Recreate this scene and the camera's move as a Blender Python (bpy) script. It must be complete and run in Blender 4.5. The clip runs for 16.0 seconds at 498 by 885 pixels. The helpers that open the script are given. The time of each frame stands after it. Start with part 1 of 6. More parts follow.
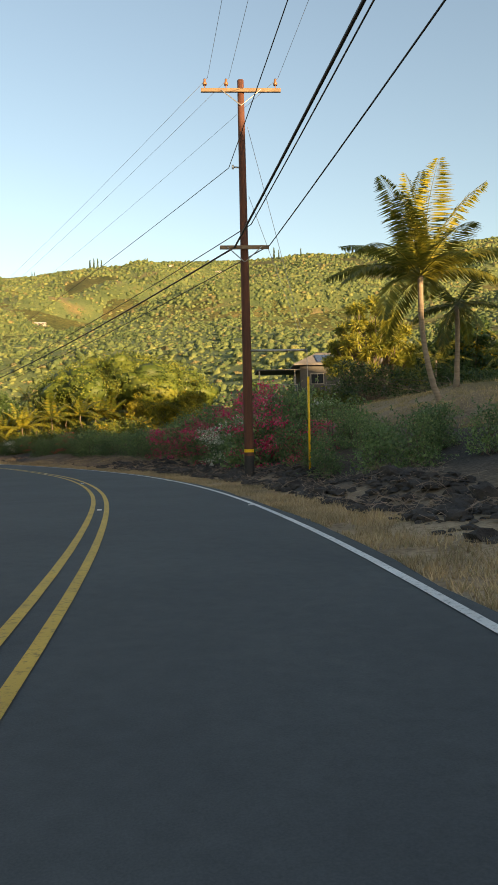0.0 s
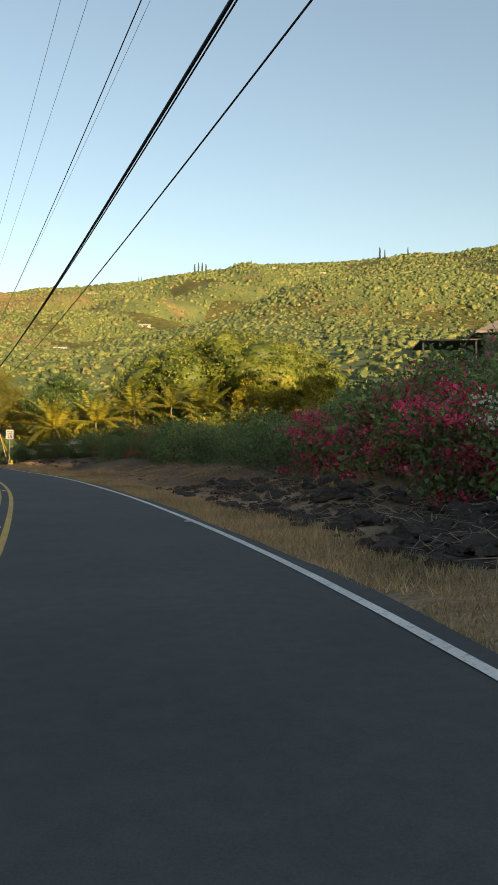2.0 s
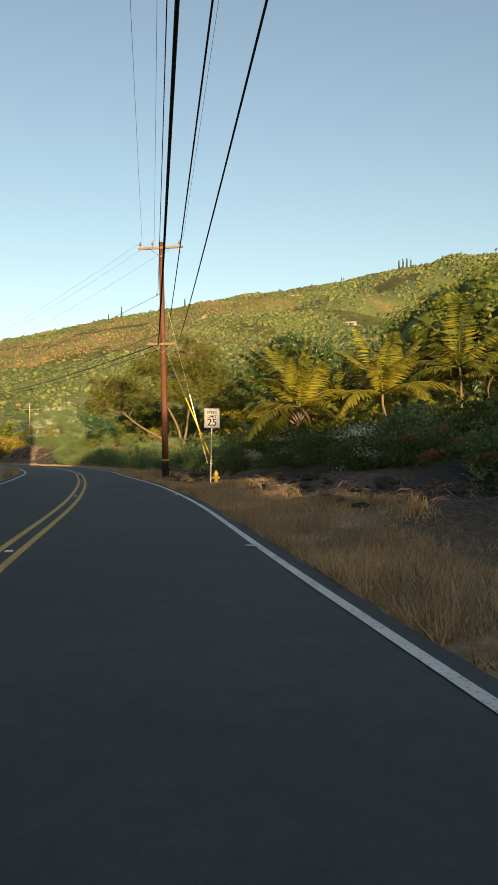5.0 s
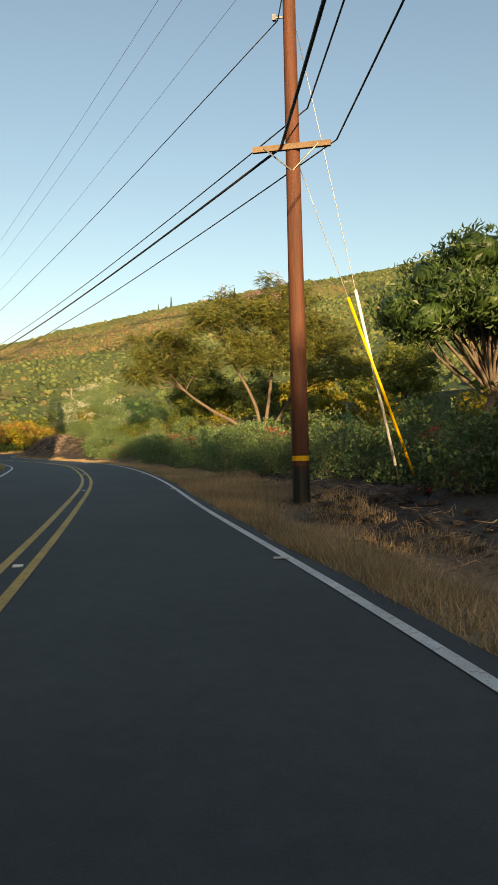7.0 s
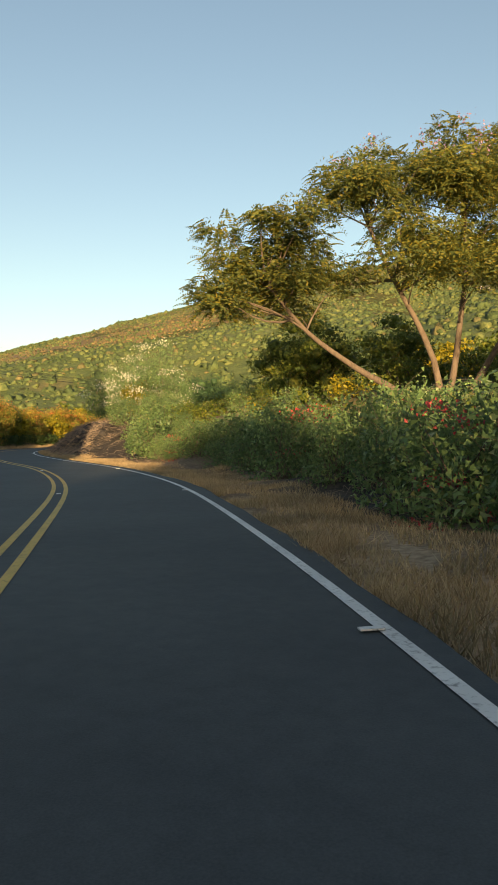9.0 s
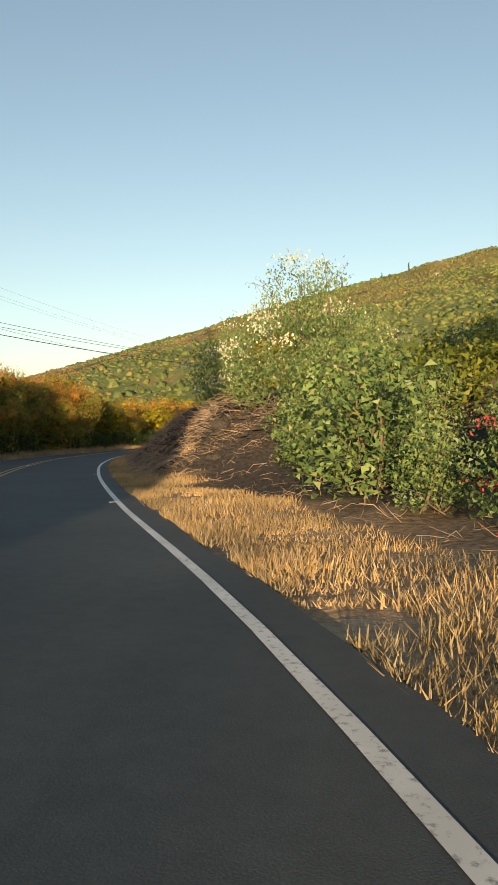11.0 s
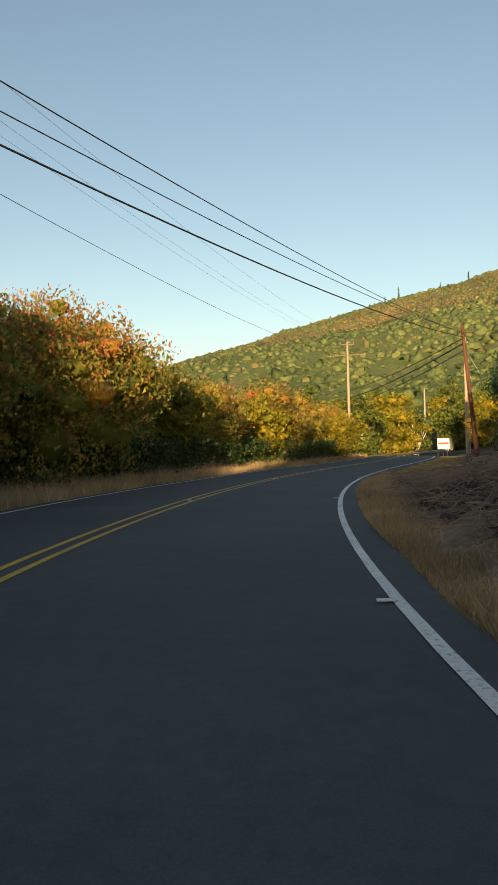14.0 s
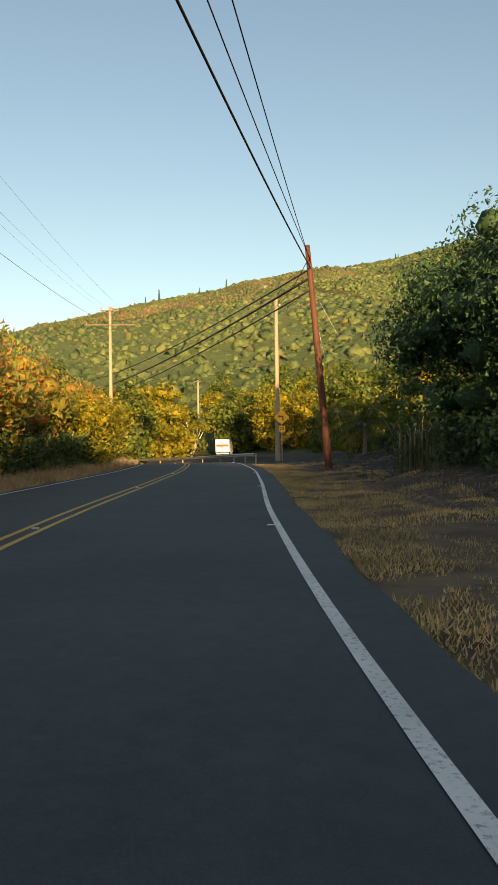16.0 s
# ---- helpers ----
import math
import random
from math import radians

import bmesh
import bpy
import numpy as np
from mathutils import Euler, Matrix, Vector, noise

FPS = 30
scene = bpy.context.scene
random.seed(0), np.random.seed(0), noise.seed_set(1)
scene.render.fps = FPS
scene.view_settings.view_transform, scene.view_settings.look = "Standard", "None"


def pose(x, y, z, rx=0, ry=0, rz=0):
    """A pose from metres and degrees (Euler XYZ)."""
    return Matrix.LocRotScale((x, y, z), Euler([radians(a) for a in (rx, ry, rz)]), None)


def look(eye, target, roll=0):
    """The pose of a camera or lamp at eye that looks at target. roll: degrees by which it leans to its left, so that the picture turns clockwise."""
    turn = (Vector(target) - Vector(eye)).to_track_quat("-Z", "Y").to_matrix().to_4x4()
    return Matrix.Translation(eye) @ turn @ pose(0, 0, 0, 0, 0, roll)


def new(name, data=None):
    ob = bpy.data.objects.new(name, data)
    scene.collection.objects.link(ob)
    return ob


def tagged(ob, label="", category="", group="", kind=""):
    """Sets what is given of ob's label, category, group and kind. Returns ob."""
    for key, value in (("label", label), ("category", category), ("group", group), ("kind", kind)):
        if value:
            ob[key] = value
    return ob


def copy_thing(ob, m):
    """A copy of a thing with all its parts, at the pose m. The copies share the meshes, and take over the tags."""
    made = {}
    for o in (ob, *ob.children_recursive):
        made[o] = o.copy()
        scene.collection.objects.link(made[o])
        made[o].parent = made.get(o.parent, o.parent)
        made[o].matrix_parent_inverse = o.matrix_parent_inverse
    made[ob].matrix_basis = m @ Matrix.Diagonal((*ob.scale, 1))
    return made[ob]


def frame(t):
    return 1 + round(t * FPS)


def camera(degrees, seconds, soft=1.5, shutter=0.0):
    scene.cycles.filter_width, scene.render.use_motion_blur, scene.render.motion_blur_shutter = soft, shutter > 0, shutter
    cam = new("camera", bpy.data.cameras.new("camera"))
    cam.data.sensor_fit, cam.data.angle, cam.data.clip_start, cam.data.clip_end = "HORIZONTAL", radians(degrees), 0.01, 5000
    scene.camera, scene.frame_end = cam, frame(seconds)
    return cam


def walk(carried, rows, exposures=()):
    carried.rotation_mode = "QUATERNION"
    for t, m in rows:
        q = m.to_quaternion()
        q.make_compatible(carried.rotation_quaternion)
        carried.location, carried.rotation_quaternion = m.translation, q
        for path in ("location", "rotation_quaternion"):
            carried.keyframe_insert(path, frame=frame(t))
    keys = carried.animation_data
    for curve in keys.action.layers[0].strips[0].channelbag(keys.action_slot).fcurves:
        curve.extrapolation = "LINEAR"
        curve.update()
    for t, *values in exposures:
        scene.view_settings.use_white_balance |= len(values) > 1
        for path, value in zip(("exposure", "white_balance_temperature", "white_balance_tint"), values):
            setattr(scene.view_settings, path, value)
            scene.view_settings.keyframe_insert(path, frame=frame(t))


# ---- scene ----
# A country road in a dry tropical hillside, seen from a moving car's seat.
cam = camera(37.5, 16.0)
PATH = [
    (0, -3.394, -7.011, 1.207, -16.47, 0.25, 1.13),
    (0.5, -2.147, -0.285, 1.190, -17.14, 0.29, 0.68),
    (1, -1.172, 6.439, 1.187, -17.55, 0.40, 0.38),
    (1.5, -0.558, 13.232, 1.194, -12.71, 0.55, 0.60),
    (2, -0.402, 20.036, 1.205, -8.64, 0.65, 0.30),
    (2.5, -0.694, 26.807, 1.210, -4.98, 0.86, -0.29),
    (3, -1.367, 33.541, 1.214, -1.53, 0.99, -0.70),
    (3.5, -2.404, 40.254, 1.202, 2.24, 0.96, -0.54),
    (4, -3.657, 46.957, 1.199, 5.15, 0.98, -0.11),
    (4.2, -4.195, 49.640, 1.197, 5.94, 0.99, 0.25),
    (6.3, -12.232, 78.387, 1.215, 8.74, 0.64, -0.40),
    (6.5, -13.109, 81.225, 1.210, 9.75, 0.46, -0.05),
    (7, -15.578, 88.262, 1.189, 10.81, 0.25, 0.44),
    (7.5, -18.204, 95.228, 1.187, 10.28, 0.11, 1.93),
    (8, -20.777, 102.240, 1.198, 11.82, -0.16, 2.05),
    (8.5, -23.353, 109.286, 1.200, 12.23, -0.39, 1.72),
    (9, -26.298, 116.235, 1.192, 15.50, -0.48, 0.80),
    (9.5, -29.248, 123.143, 1.188, 16.34, -0.82, 1.77),
    (10, -32.339, 129.973, 1.195, 18.53, -0.42, -0.46),
    (10.2, -33.563, 132.706, 1.201, 20.50, -0.82, 0.88),
    (12.3, -51.973, 157.611, 1.199, 29.20, -0.22, -0.62),
    (12.5, -53.757, 160.062, 1.201, 29.98, -0.11, -0.67),
    (13, -58.165, 166.259, 1.200, 29.73, 0.06, -0.96),
    (13.5, -62.553, 172.535, 1.195, 29.26, 0.37, 0.32),
    (14, -66.766, 178.971, 1.198, 28.04, 0.58, 1.48),
    (14.5, -70.726, 185.634, 1.196, 20.84, 0.46, 0.47),
    (15, -73.827, 192.812, 1.196, 14.46, 0.33, -0.11),
    (15.5, -76.127, 200.358, 1.201, 10.39, 0.24, 0.44),
    (16, -77.991, 208.068, 1.216, 9.27, 0.35, 0.71),
]
walk(cam, [(t, pose(x, y, z, 90 + p, r, w)) for t, x, y, z, w, p, r in PATH], exposures=[
    (0, 1.62, 8900, 17), (2.0, 1.48, 8800, 16), (2.6, 1.22, 8500, 14), (4.0, 1.2, 8500, 14), (6.5, 1.15, 8500, 14), (9.0, 1.15, 8600, 14),
    (10.2, 1.15, 8600, 14), (12.5, 1.0, 8400, 14), (15.3, 1.05, 8500, 14), (16, 1.15, 8600, 14)])

# ---- sky and sun: very low golden sun behind the traveller ----
SUN_BEARING, SUN_HEIGHT = 200.0, 6.0
world = bpy.data.worlds.new("sky")
scene.world = world
world.use_nodes = True
wn = world.node_tree
sky = wn.nodes.new("ShaderNodeTexSky")
sky.sky_type, sky.sun_disc = "NISHITA", False
sky.sun_elevation, sky.sun_rotation = radians(SUN_HEIGHT), radians(-SUN_BEARING)
sky.altitude, sky.air_density, sky.dust_density, sky.ozone_density = 300, 1.0, 1.2, 1.9
wn.nodes["Background"].inputs[1].default_value = 0.15
wn.links.new(sky.outputs[0], wn.nodes["Background"].inputs[0])
sun_dir = Vector((-math.sin(radians(SUN_BEARING)), math.cos(radians(SUN_BEARING)), math.tan(radians(SUN_HEIGHT))))
sun = new("sun", bpy.data.lights.new("sun", "SUN"))
sun.data.energy, sun.data.angle, sun.data.color = 5.0, radians(0.5), (1.0, 0.77, 0.47)
sun.matrix_world = look(sun_dir * 200, (0, 0, 0))

# ---- materials ----
def ramp(nt, fac, stops):
    r = nt.nodes.new("ShaderNodeValToRGB")
    e = r.color_ramp.elements
    while len(e) < len(stops):
        e.new(0.5)
    for el, (p, c) in zip(e, stops):
        el.position, el.color = p, (*c, 1)
    nt.links.new(fac, r.inputs[0])
    return r.outputs[0]


def noise_out(nt, scale, detail=4.0, stretch=None, rough=0.55):
    tc = nt.nodes.new("ShaderNodeNewGeometry").outputs["Position"]
    if stretch:
        m = nt.nodes.new("ShaderNodeMapping")
        m.inputs["Scale"].default_value = stretch
        nt.links.new(tc, m.inputs[0])
        tc = m.outputs[0]
    n = nt.nodes.new("ShaderNodeTexNoise")
    n.inputs["Scale"].default_value, n.inputs["Detail"].default_value, n.inputs["Roughness"].default_value = scale, detail, rough
    nt.links.new(tc, n.inputs["Vector"])
    return n.outputs["Fac"]


def mixed(nt, fac, a, b, mode="MIX"):
    m = nt.nodes.new("ShaderNodeMix")
    m.data_type, m.blend_type = "RGBA", mode
    for k, v in ((0, fac), (6, a), (7, b)):
        if isinstance(v, (int, float)):
            m.inputs[k].default_value = v
        elif isinstance(v, tuple):
            m.inputs[k].default_value = (*v, 1)
        else:
            nt.links.new(v, m.inputs[k])
    return m.outputs[2]


def base_mat(name, rough=0.8, metal=0.0, spec=0.4):
    m = bpy.data.materials.new(name)
    m.use_nodes = True
    b = m.node_tree.nodes["Principled BSDF"]
    b.inputs["Roughness"].default_value, b.inputs["Metallic"].default_value = rough, metal
    b.inputs["Specular IOR Level"].default_value = spec
    return m, m.node_tree, b


def add_bump(nt, b, height, strength, dist):
    k = nt.nodes.new("ShaderNodeBump")
    k.inputs["Strength"].default_value, k.inputs["Distance"].default_value = strength, dist
    nt.links.new(height, k.inputs["Height"])
    nt.links.new(k.outputs[0], b.inputs["Normal"])


def surface(name, dark, light, big=0.6, fine=12.0, rough=0.8, metal=0.0, bump=0.3, dist=0.02, stretch=None, spec=0.4):
    m, nt, b = base_mat(name, rough, metal, spec)
    n1, n2 = noise_out(nt, big, 5, stretch), noise_out(nt, fine, 4, stretch)
    c = ramp(nt, n1, [(0.32, dark), (0.68, light)])
    mid = tuple(0.5 * (p + q) for p, q in zip(dark, light))
    c2 = ramp(nt, n2, [(0.3, tuple(v * 0.6 for v in mid)), (0.7, tuple(min(1, v * 1.3) for v in mid))])
    nt.links.new(mixed(nt, 0.45, c, c2), b.inputs["Base Color"])
    if bump:
        add_bump(nt, b, n2, bump, dist)
    return m


def leaf_mat(name, stops, through_light=0.35, rough=0.55, patch=0.35, patch_col=(0.5, 0.5, 0.5)):
    """Leaves: each its own tint, a coarser drift of tint over the plant, some light through the blade."""
    m, nt, b = base_mat(name, rough, 0, 0.35)
    g = nt.nodes.new("ShaderNodeNewGeometry")
    c = ramp(nt, g.outputs["Random Per Island"], stops)
    drift = ramp(nt, noise_out(nt, patch, 3), [(0.35, (0.62, 0.66, 0.62)), (0.65, (1.25, 1.2, 1.05))])
    c = mixed(nt, 1.0, c, drift, "MULTIPLY")
    nt.links.new(c, b.inputs["Base Color"])
    tr = nt.nodes.new("ShaderNodeBsdfTranslucent")
    nt.links.new(c, tr.inputs[0])
    mx = nt.nodes.new("ShaderNodeMixShader")
    mx.inputs[0].default_value = through_light
    nt.links.new(b.outputs[0], mx.inputs[1])
    nt.links.new(tr.outputs[0], mx.inputs[2])
    nt.links.new(mx.outputs[0], nt.nodes["Material Output"].inputs[0])
    return m


def crown_mat(name, stops, dry_stops):
    """A canopy of crowns: a tint for each crown, brown scrub on dry slopes, mottled with leaf clumps."""
    m, nt, b = base_mat(name, 0.7, 0, 0.2)
    at = nt.nodes.new("ShaderNodeAttribute")
    at.attribute_name = "tint"
    sp = nt.nodes.new("ShaderNodeSeparateColor")
    nt.links.new(at.outputs["Color"], sp.inputs[0])
    c = mixed(nt, sp.outputs[1], ramp(nt, sp.outputs[0], stops), ramp(nt, sp.outputs[0], dry_stops))
    c = mixed(nt, 1.0, c, ramp(nt, noise_out(nt, 0.011, 6), [(0.35, (0.72, 0.78, 0.74)), (0.65, (1.2, 1.14, 1.05))]), "MULTIPLY")
    n = noise_out(nt, 0.45, 6, None, 0.75)
    c = mixed(nt, 1.0, c, ramp(nt, n, [(0.35, (0.6, 0.63, 0.6)), (0.65, (1.25, 1.22, 1.15))]), "MULTIPLY")
    nt.links.new(c, b.inputs["Base Color"])
    add_bump(nt, b, n, 0.7, 0.9)
    return m


def asphalt_mat():
    m, nt, b = base_mat("asphalt", 0.82, 0, 0.35)
    fine, mid, big = noise_out(nt, 90, 3), noise_out(nt, 7, 4), noise_out(nt, 0.35, 4)
    c = ramp(nt, fine, [(0.3, (0.036, 0.045, 0.050)), (0.7, (0.074, 0.087, 0.094))])
    c = mixed(nt, 0.5, c, ramp(nt, mid, [(0.3, (0.042, 0.051, 0.057)), (0.7, (0.068, 0.080, 0.086))]))
    c = mixed(nt, 1.0, c, ramp(nt, big, [(0.3, (0.82, 0.82, 0.83)), (0.7, (1.15, 1.13, 1.10))]), "MULTIPLY")
    nt.links.new(c, b.inputs["Base Color"])
    add_bump(nt, b, fine, 0.35, 0.006)
    return m


def paint_mat(name, col):
    m, nt, b = base_mat(name, 0.6)
    worn = ramp(nt, noise_out(nt, 22, 6, rough=0.7), [(0.33, tuple(0.35 * v for v in col)), (0.47, col)])
    c = mixed(nt, 1.0, worn, ramp(nt, noise_out(nt, 1.1, 3), [(0.3, (0.78, 0.78, 0.78)), (0.7, (1.08, 1.08, 1.08))]), "MULTIPLY")
    nt.links.new(c, b.inputs["Base Color"])
    return m


def ground_mat():
    """Dry verge, black lava and brown-green hill cover, set by the zone attribute and broken up by noise."""
    m, nt, b = base_mat("ground", 0.95, 0, 0.2)
    z = nt.nodes.new("ShaderNodeAttribute")
    z.attribute_name = "zone"
    sp = nt.nodes.new("ShaderNodeSeparateColor")
    nt.links.new(z.outputs["Color"], sp.inputs[0])
    n_f, n_m, n_b = noise_out(nt, 9, 5), noise_out(nt, 1.3, 5), noise_out(nt, 0.016, 10, None, 0.72)
    straw = ramp(nt, n_f, [(0.3, (0.24, 0.165, 0.105)), (0.7, (0.48, 0.35, 0.225))])
    soil = ramp(nt, n_m, [(0.3, (0.055, 0.042, 0.034)), (0.7, (0.20, 0.145, 0.09))])
    lava = ramp(nt, n_f, [(0.35, (0.018, 0.018, 0.020)), (0.7, (0.075, 0.066, 0.058))])
    hill = ramp(nt, n_b, [(0.36, (0.045, 0.060, 0.020)), (0.55, (0.085, 0.088, 0.032)), (0.72, (0.15, 0.115, 0.05))])
    hill = mixed(nt, 1.0, hill, ramp(nt, noise_out(nt, 0.22, 5, None, 0.7), [(0.36, (0.38, 0.42, 0.40)), (0.64, (1.35, 1.30, 1.2))]), "MULTIPLY")
    near = mixed(nt, ramp(nt, n_m, [(0.54, (0, 0, 0)), (0.72, (0.8, 0.8, 0.8))]), straw, soil)
    near = mixed(nt, sp.outputs[2], near, ramp(nt, n_m, [(0.3, (0.07, 0.05, 0.036)), (0.7, (0.21, 0.145, 0.09))]))
    c = mixed(nt, sp.outputs[0], near, lava)
    c = mixed(nt, sp.outputs[1], c, hill)
    nt.links.new(c, b.inputs["Base Color"])
    add_bump(nt, b, n_f, 0.6, 0.06)
    return m


M_ASPHALT, M_GROUND = asphalt_mat(), ground_mat()
M_WHITE, M_YELLOW = paint_mat("white_road_paint", (0.72, 0.72, 0.70)), paint_mat("yellow_road_paint", (0.62, 0.36, 0.035))
M_POLE = surface("creosoted_wood", (0.045, 0.018, 0.012), (0.15, 0.052, 0.028), 1.2, 7.0, 0.75, bump=0.5, stretch=(6, 6, 0.35))
M_POLE_GREY = surface("weathered_pole_wood", (0.22, 0.17, 0.12), (0.42, 0.34, 0.25), 1.2, 7.0, 0.85, bump=0.5, stretch=(6, 6, 0.35))
M_ARM = surface("crossarm_wood", (0.13, 0.085, 0.055), (0.25, 0.18, 0.12), 2.0, 18.0, 0.85, bump=0.4)
M_STEEL = surface("galvanised_steel", (0.30, 0.31, 0.32), (0.46, 0.47, 0.48), 3, 30, 0.45, 0.8, 0.1)
M_WIRE = surface("wire_sheath", (0.010, 0.010, 0.011), (0.025, 0.025, 0.027), 3, 30, 0.6, bump=0)
M_BARE = surface("bare_conductor", (0.22, 0.22, 0.23), (0.34, 0.34, 0.35), 3, 30, 0.5, 0.5, 0)
M_CERAMIC = surface("brown_ceramic", (0.16, 0.07, 0.03), (0.26, 0.12, 0.05), 4, 20, 0.3, bump=0)
M_BAND = surface("yellow_reflective", (0.75, 0.42, 0.01), (0.85, 0.50, 0.02), 4, 20, 0.4, bump=0)
M_SIGN = surface("white_sheeting", (0.68, 0.68, 0.66), (0.80, 0.80, 0.78), 2, 20, 0.4, bump=0)
M_BLACK = surface("black_sheeting", (0.012, 0.012, 0.012), (0.022, 0.022, 0.022), 2, 20, 0.45, bump=0)
M_AMBER = surface("amber_sheeting", (0.70, 0.33, 0.01), (0.82, 0.42, 0.02), 2, 20, 0.4, bump=0)
M_HYDRANT = surface("yellow_enamel", (0.50, 0.36, 0.05), (0.72, 0.54, 0.10), 5, 30, 0.45, bump=0.1)
M_LAVA = surface("lava_rock", (0.016, 0.016, 0.018), (0.075, 0.066, 0.060), 2.0, 14.0, 0.95, bump=1.0, dist=0.06)
M_STONE = surface("pale_stone", (0.42, 0.40, 0.36), (0.62, 0.60, 0.55), 4, 30, 0.9)
M_BARK = surface("grey_brown_bark", (0.075, 0.055, 0.042), (0.20, 0.155, 0.12), 2.0, 12.0, 0.95, bump=0.8, stretch=(3, 3, 0.6))
M_PALMBARK = surface("ringed_palm_bark", (0.17, 0.13, 0.10), (0.36, 0.29, 0.22), 1.0, 5.0, 0.95, bump=0.8, stretch=(0.6, 0.6, 9))
M_TWIG = surface("dead_wood", (0.13, 0.10, 0.08), (0.36, 0.28, 0.225), 2.0, 15.0, 0.95, bump=0.3)
M_STRAW = leaf_mat("dry_grass", [(0, (0.28, 0.20, 0.12)), (0.5, (0.42, 0.31, 0.20)), (0.88, (0.55, 0.43, 0.30)), (1, (0.26, 0.22, 0.11))], 0.2, 0.7, 0.5)
M_GRASS = leaf_mat("green_gold_grass", [(0, (0.20, 0.19, 0.075)), (0.35, (0.38, 0.29, 0.15)), (1, (0.60, 0.44, 0.27))], 0.2, 0.7, 0.5)
M_HEDGE = leaf_mat("hedge_leaf", [(0, (0.082, 0.145, 0.065)), (0.5, (0.135, 0.235, 0.10)), (0.9, (0.195, 0.295, 0.125)), (1, (0.25, 0.25, 0.12))], 0.35, 0.45, 0.5)
# dark leaf tone; on the dark bushes it also carries their shade
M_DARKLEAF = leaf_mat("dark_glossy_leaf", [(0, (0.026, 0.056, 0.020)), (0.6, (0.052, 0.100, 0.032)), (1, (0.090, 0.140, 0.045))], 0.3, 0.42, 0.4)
M_LEAF = leaf_mat("broad_leaf", [(0, (0.060, 0.098, 0.022)), (0.5, (0.115, 0.160, 0.034)), (1, (0.21, 0.22, 0.045))], 0.4, 0.55, 0.3)
# shade of the big bend tree, put into the leaf colour
M_SHADELEAF = leaf_mat("deep_green_needle", [(0, (0.020, 0.054, 0.027)), (0.6, (0.043, 0.099, 0.045)), (1, (0.077, 0.150, 0.060))], 0.25, 0.6, 0.4)
M_GOLD = leaf_mat("yellow_green_leaf", [(0, (0.14, 0.155, 0.022)), (0.5, (0.29, 0.26, 0.032)), (1, (0.45, 0.34, 0.04))], 0.5, 0.55, 0.4)
M_FEATHER = leaf_mat("feathery_olive_leaf", [(0, (0.10, 0.145, 0.055)), (0.6, (0.17, 0.20, 0.06)), (1, (0.32, 0.26, 0.05))], 0.5, 0.55, 0.3)
M_RUST = leaf_mat("rust_tipped_leaf", [(0, (0.20, 0.24, 0.06)), (0.55, (0.36, 0.36, 0.08)), (0.8, (0.56, 0.36, 0.10)), (1, (0.66, 0.27, 0.10))], 0.62, 0.6, 0.45)
M_PODS = leaf_mat("red_brown_pods", [(0, (0.48, 0.13, 0.06)), (1, (0.70, 0.27, 0.11))], 0.5, 0.6, 0.5)
M_WOODS = crown_mat("far_woods_leaf", [(0, (0.048, 0.076, 0.039)), (0.4, (0.083, 0.120, 0.053)), (0.8, (0.140, 0.163, 0.069)), (1, (0.230, 0.213, 0.101))], [(0, (0.092, 0.083, 0.048)), (0.3, (0.144, 0.113, 0.064)), (0.75, (0.201, 0.147, 0.083)), (1, (0.270, 0.201, 0.115))])
M_MAGENTA = leaf_mat("magenta_bracts", [(0, (0.58, 0.03, 0.11)), (0.5, (0.76, 0.06, 0.20)), (1, (0.85, 0.14, 0.30))], 0.4, 0.6, 0.8)
M_CORAL = leaf_mat("coral_bracts", [(0, (0.62, 0.06, 0.09)), (1, (0.78, 0.16, 0.15))], 0.4, 0.6, 0.8)
M_WHITEFL = leaf_mat("white_bracts", [(0, (0.55, 0.56, 0.50)), (1, (0.80, 0.80, 0.74))], 0.4, 0.6, 0.8)
M_LILAC = leaf_mat("lilac_blossom", [(0, (0.36, 0.20, 0.36)), (1, (0.55, 0.36, 0.50))], 0.4, 0.6, 0.8)
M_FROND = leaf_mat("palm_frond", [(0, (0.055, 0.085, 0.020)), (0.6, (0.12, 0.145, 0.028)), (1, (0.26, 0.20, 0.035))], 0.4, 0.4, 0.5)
# palm frond again, with the low sun put into its colour
M_SUNFROND = leaf_mat("golden_palm_frond", [(0, (0.12, 0.15, 0.03)), (0.6, (0.25, 0.245, 0.045)), (1, (0.38, 0.33, 0.06))], 0.45, 0.45, 0.5)
M_SWORD = leaf_mat("sword_leaf", [(0, (0.12, 0.15, 0.03)), (0.6, (0.24, 0.25, 0.045)), (1, (0.36, 0.32, 0.06))], 0.4, 0.5, 0.4)
M_CANE = leaf_mat("dry_cane_leaf", [(0, (0.07, 0.09, 0.035)), (0.6, (0.16, 0.15, 0.08)), (1, (0.36, 0.31, 0.21))], 0.3, 0.6, 0.5)
# house siding, darkened in colour to carry the shade on the wall
M_WALL = surface("painted_siding", (0.065, 0.064, 0.06), (0.10, 0.098, 0.092), 0.8, 10, 0.8)
M_FARWALL = surface("pale_far_siding", (0.24, 0.22, 0.19), (0.36, 0.33, 0.29), 0.3, 5, 0.8, bump=0)
M_ROOF = surface("grey_shingle", (0.10, 0.095, 0.09), (0.20, 0.185, 0.17), 0.8, 12, 0.9)
M_FARROOF = surface("far_metal_roof", (0.26, 0.25, 0.25), (0.60, 0.58, 0.55), 0.05, 3, 0.6, bump=0)
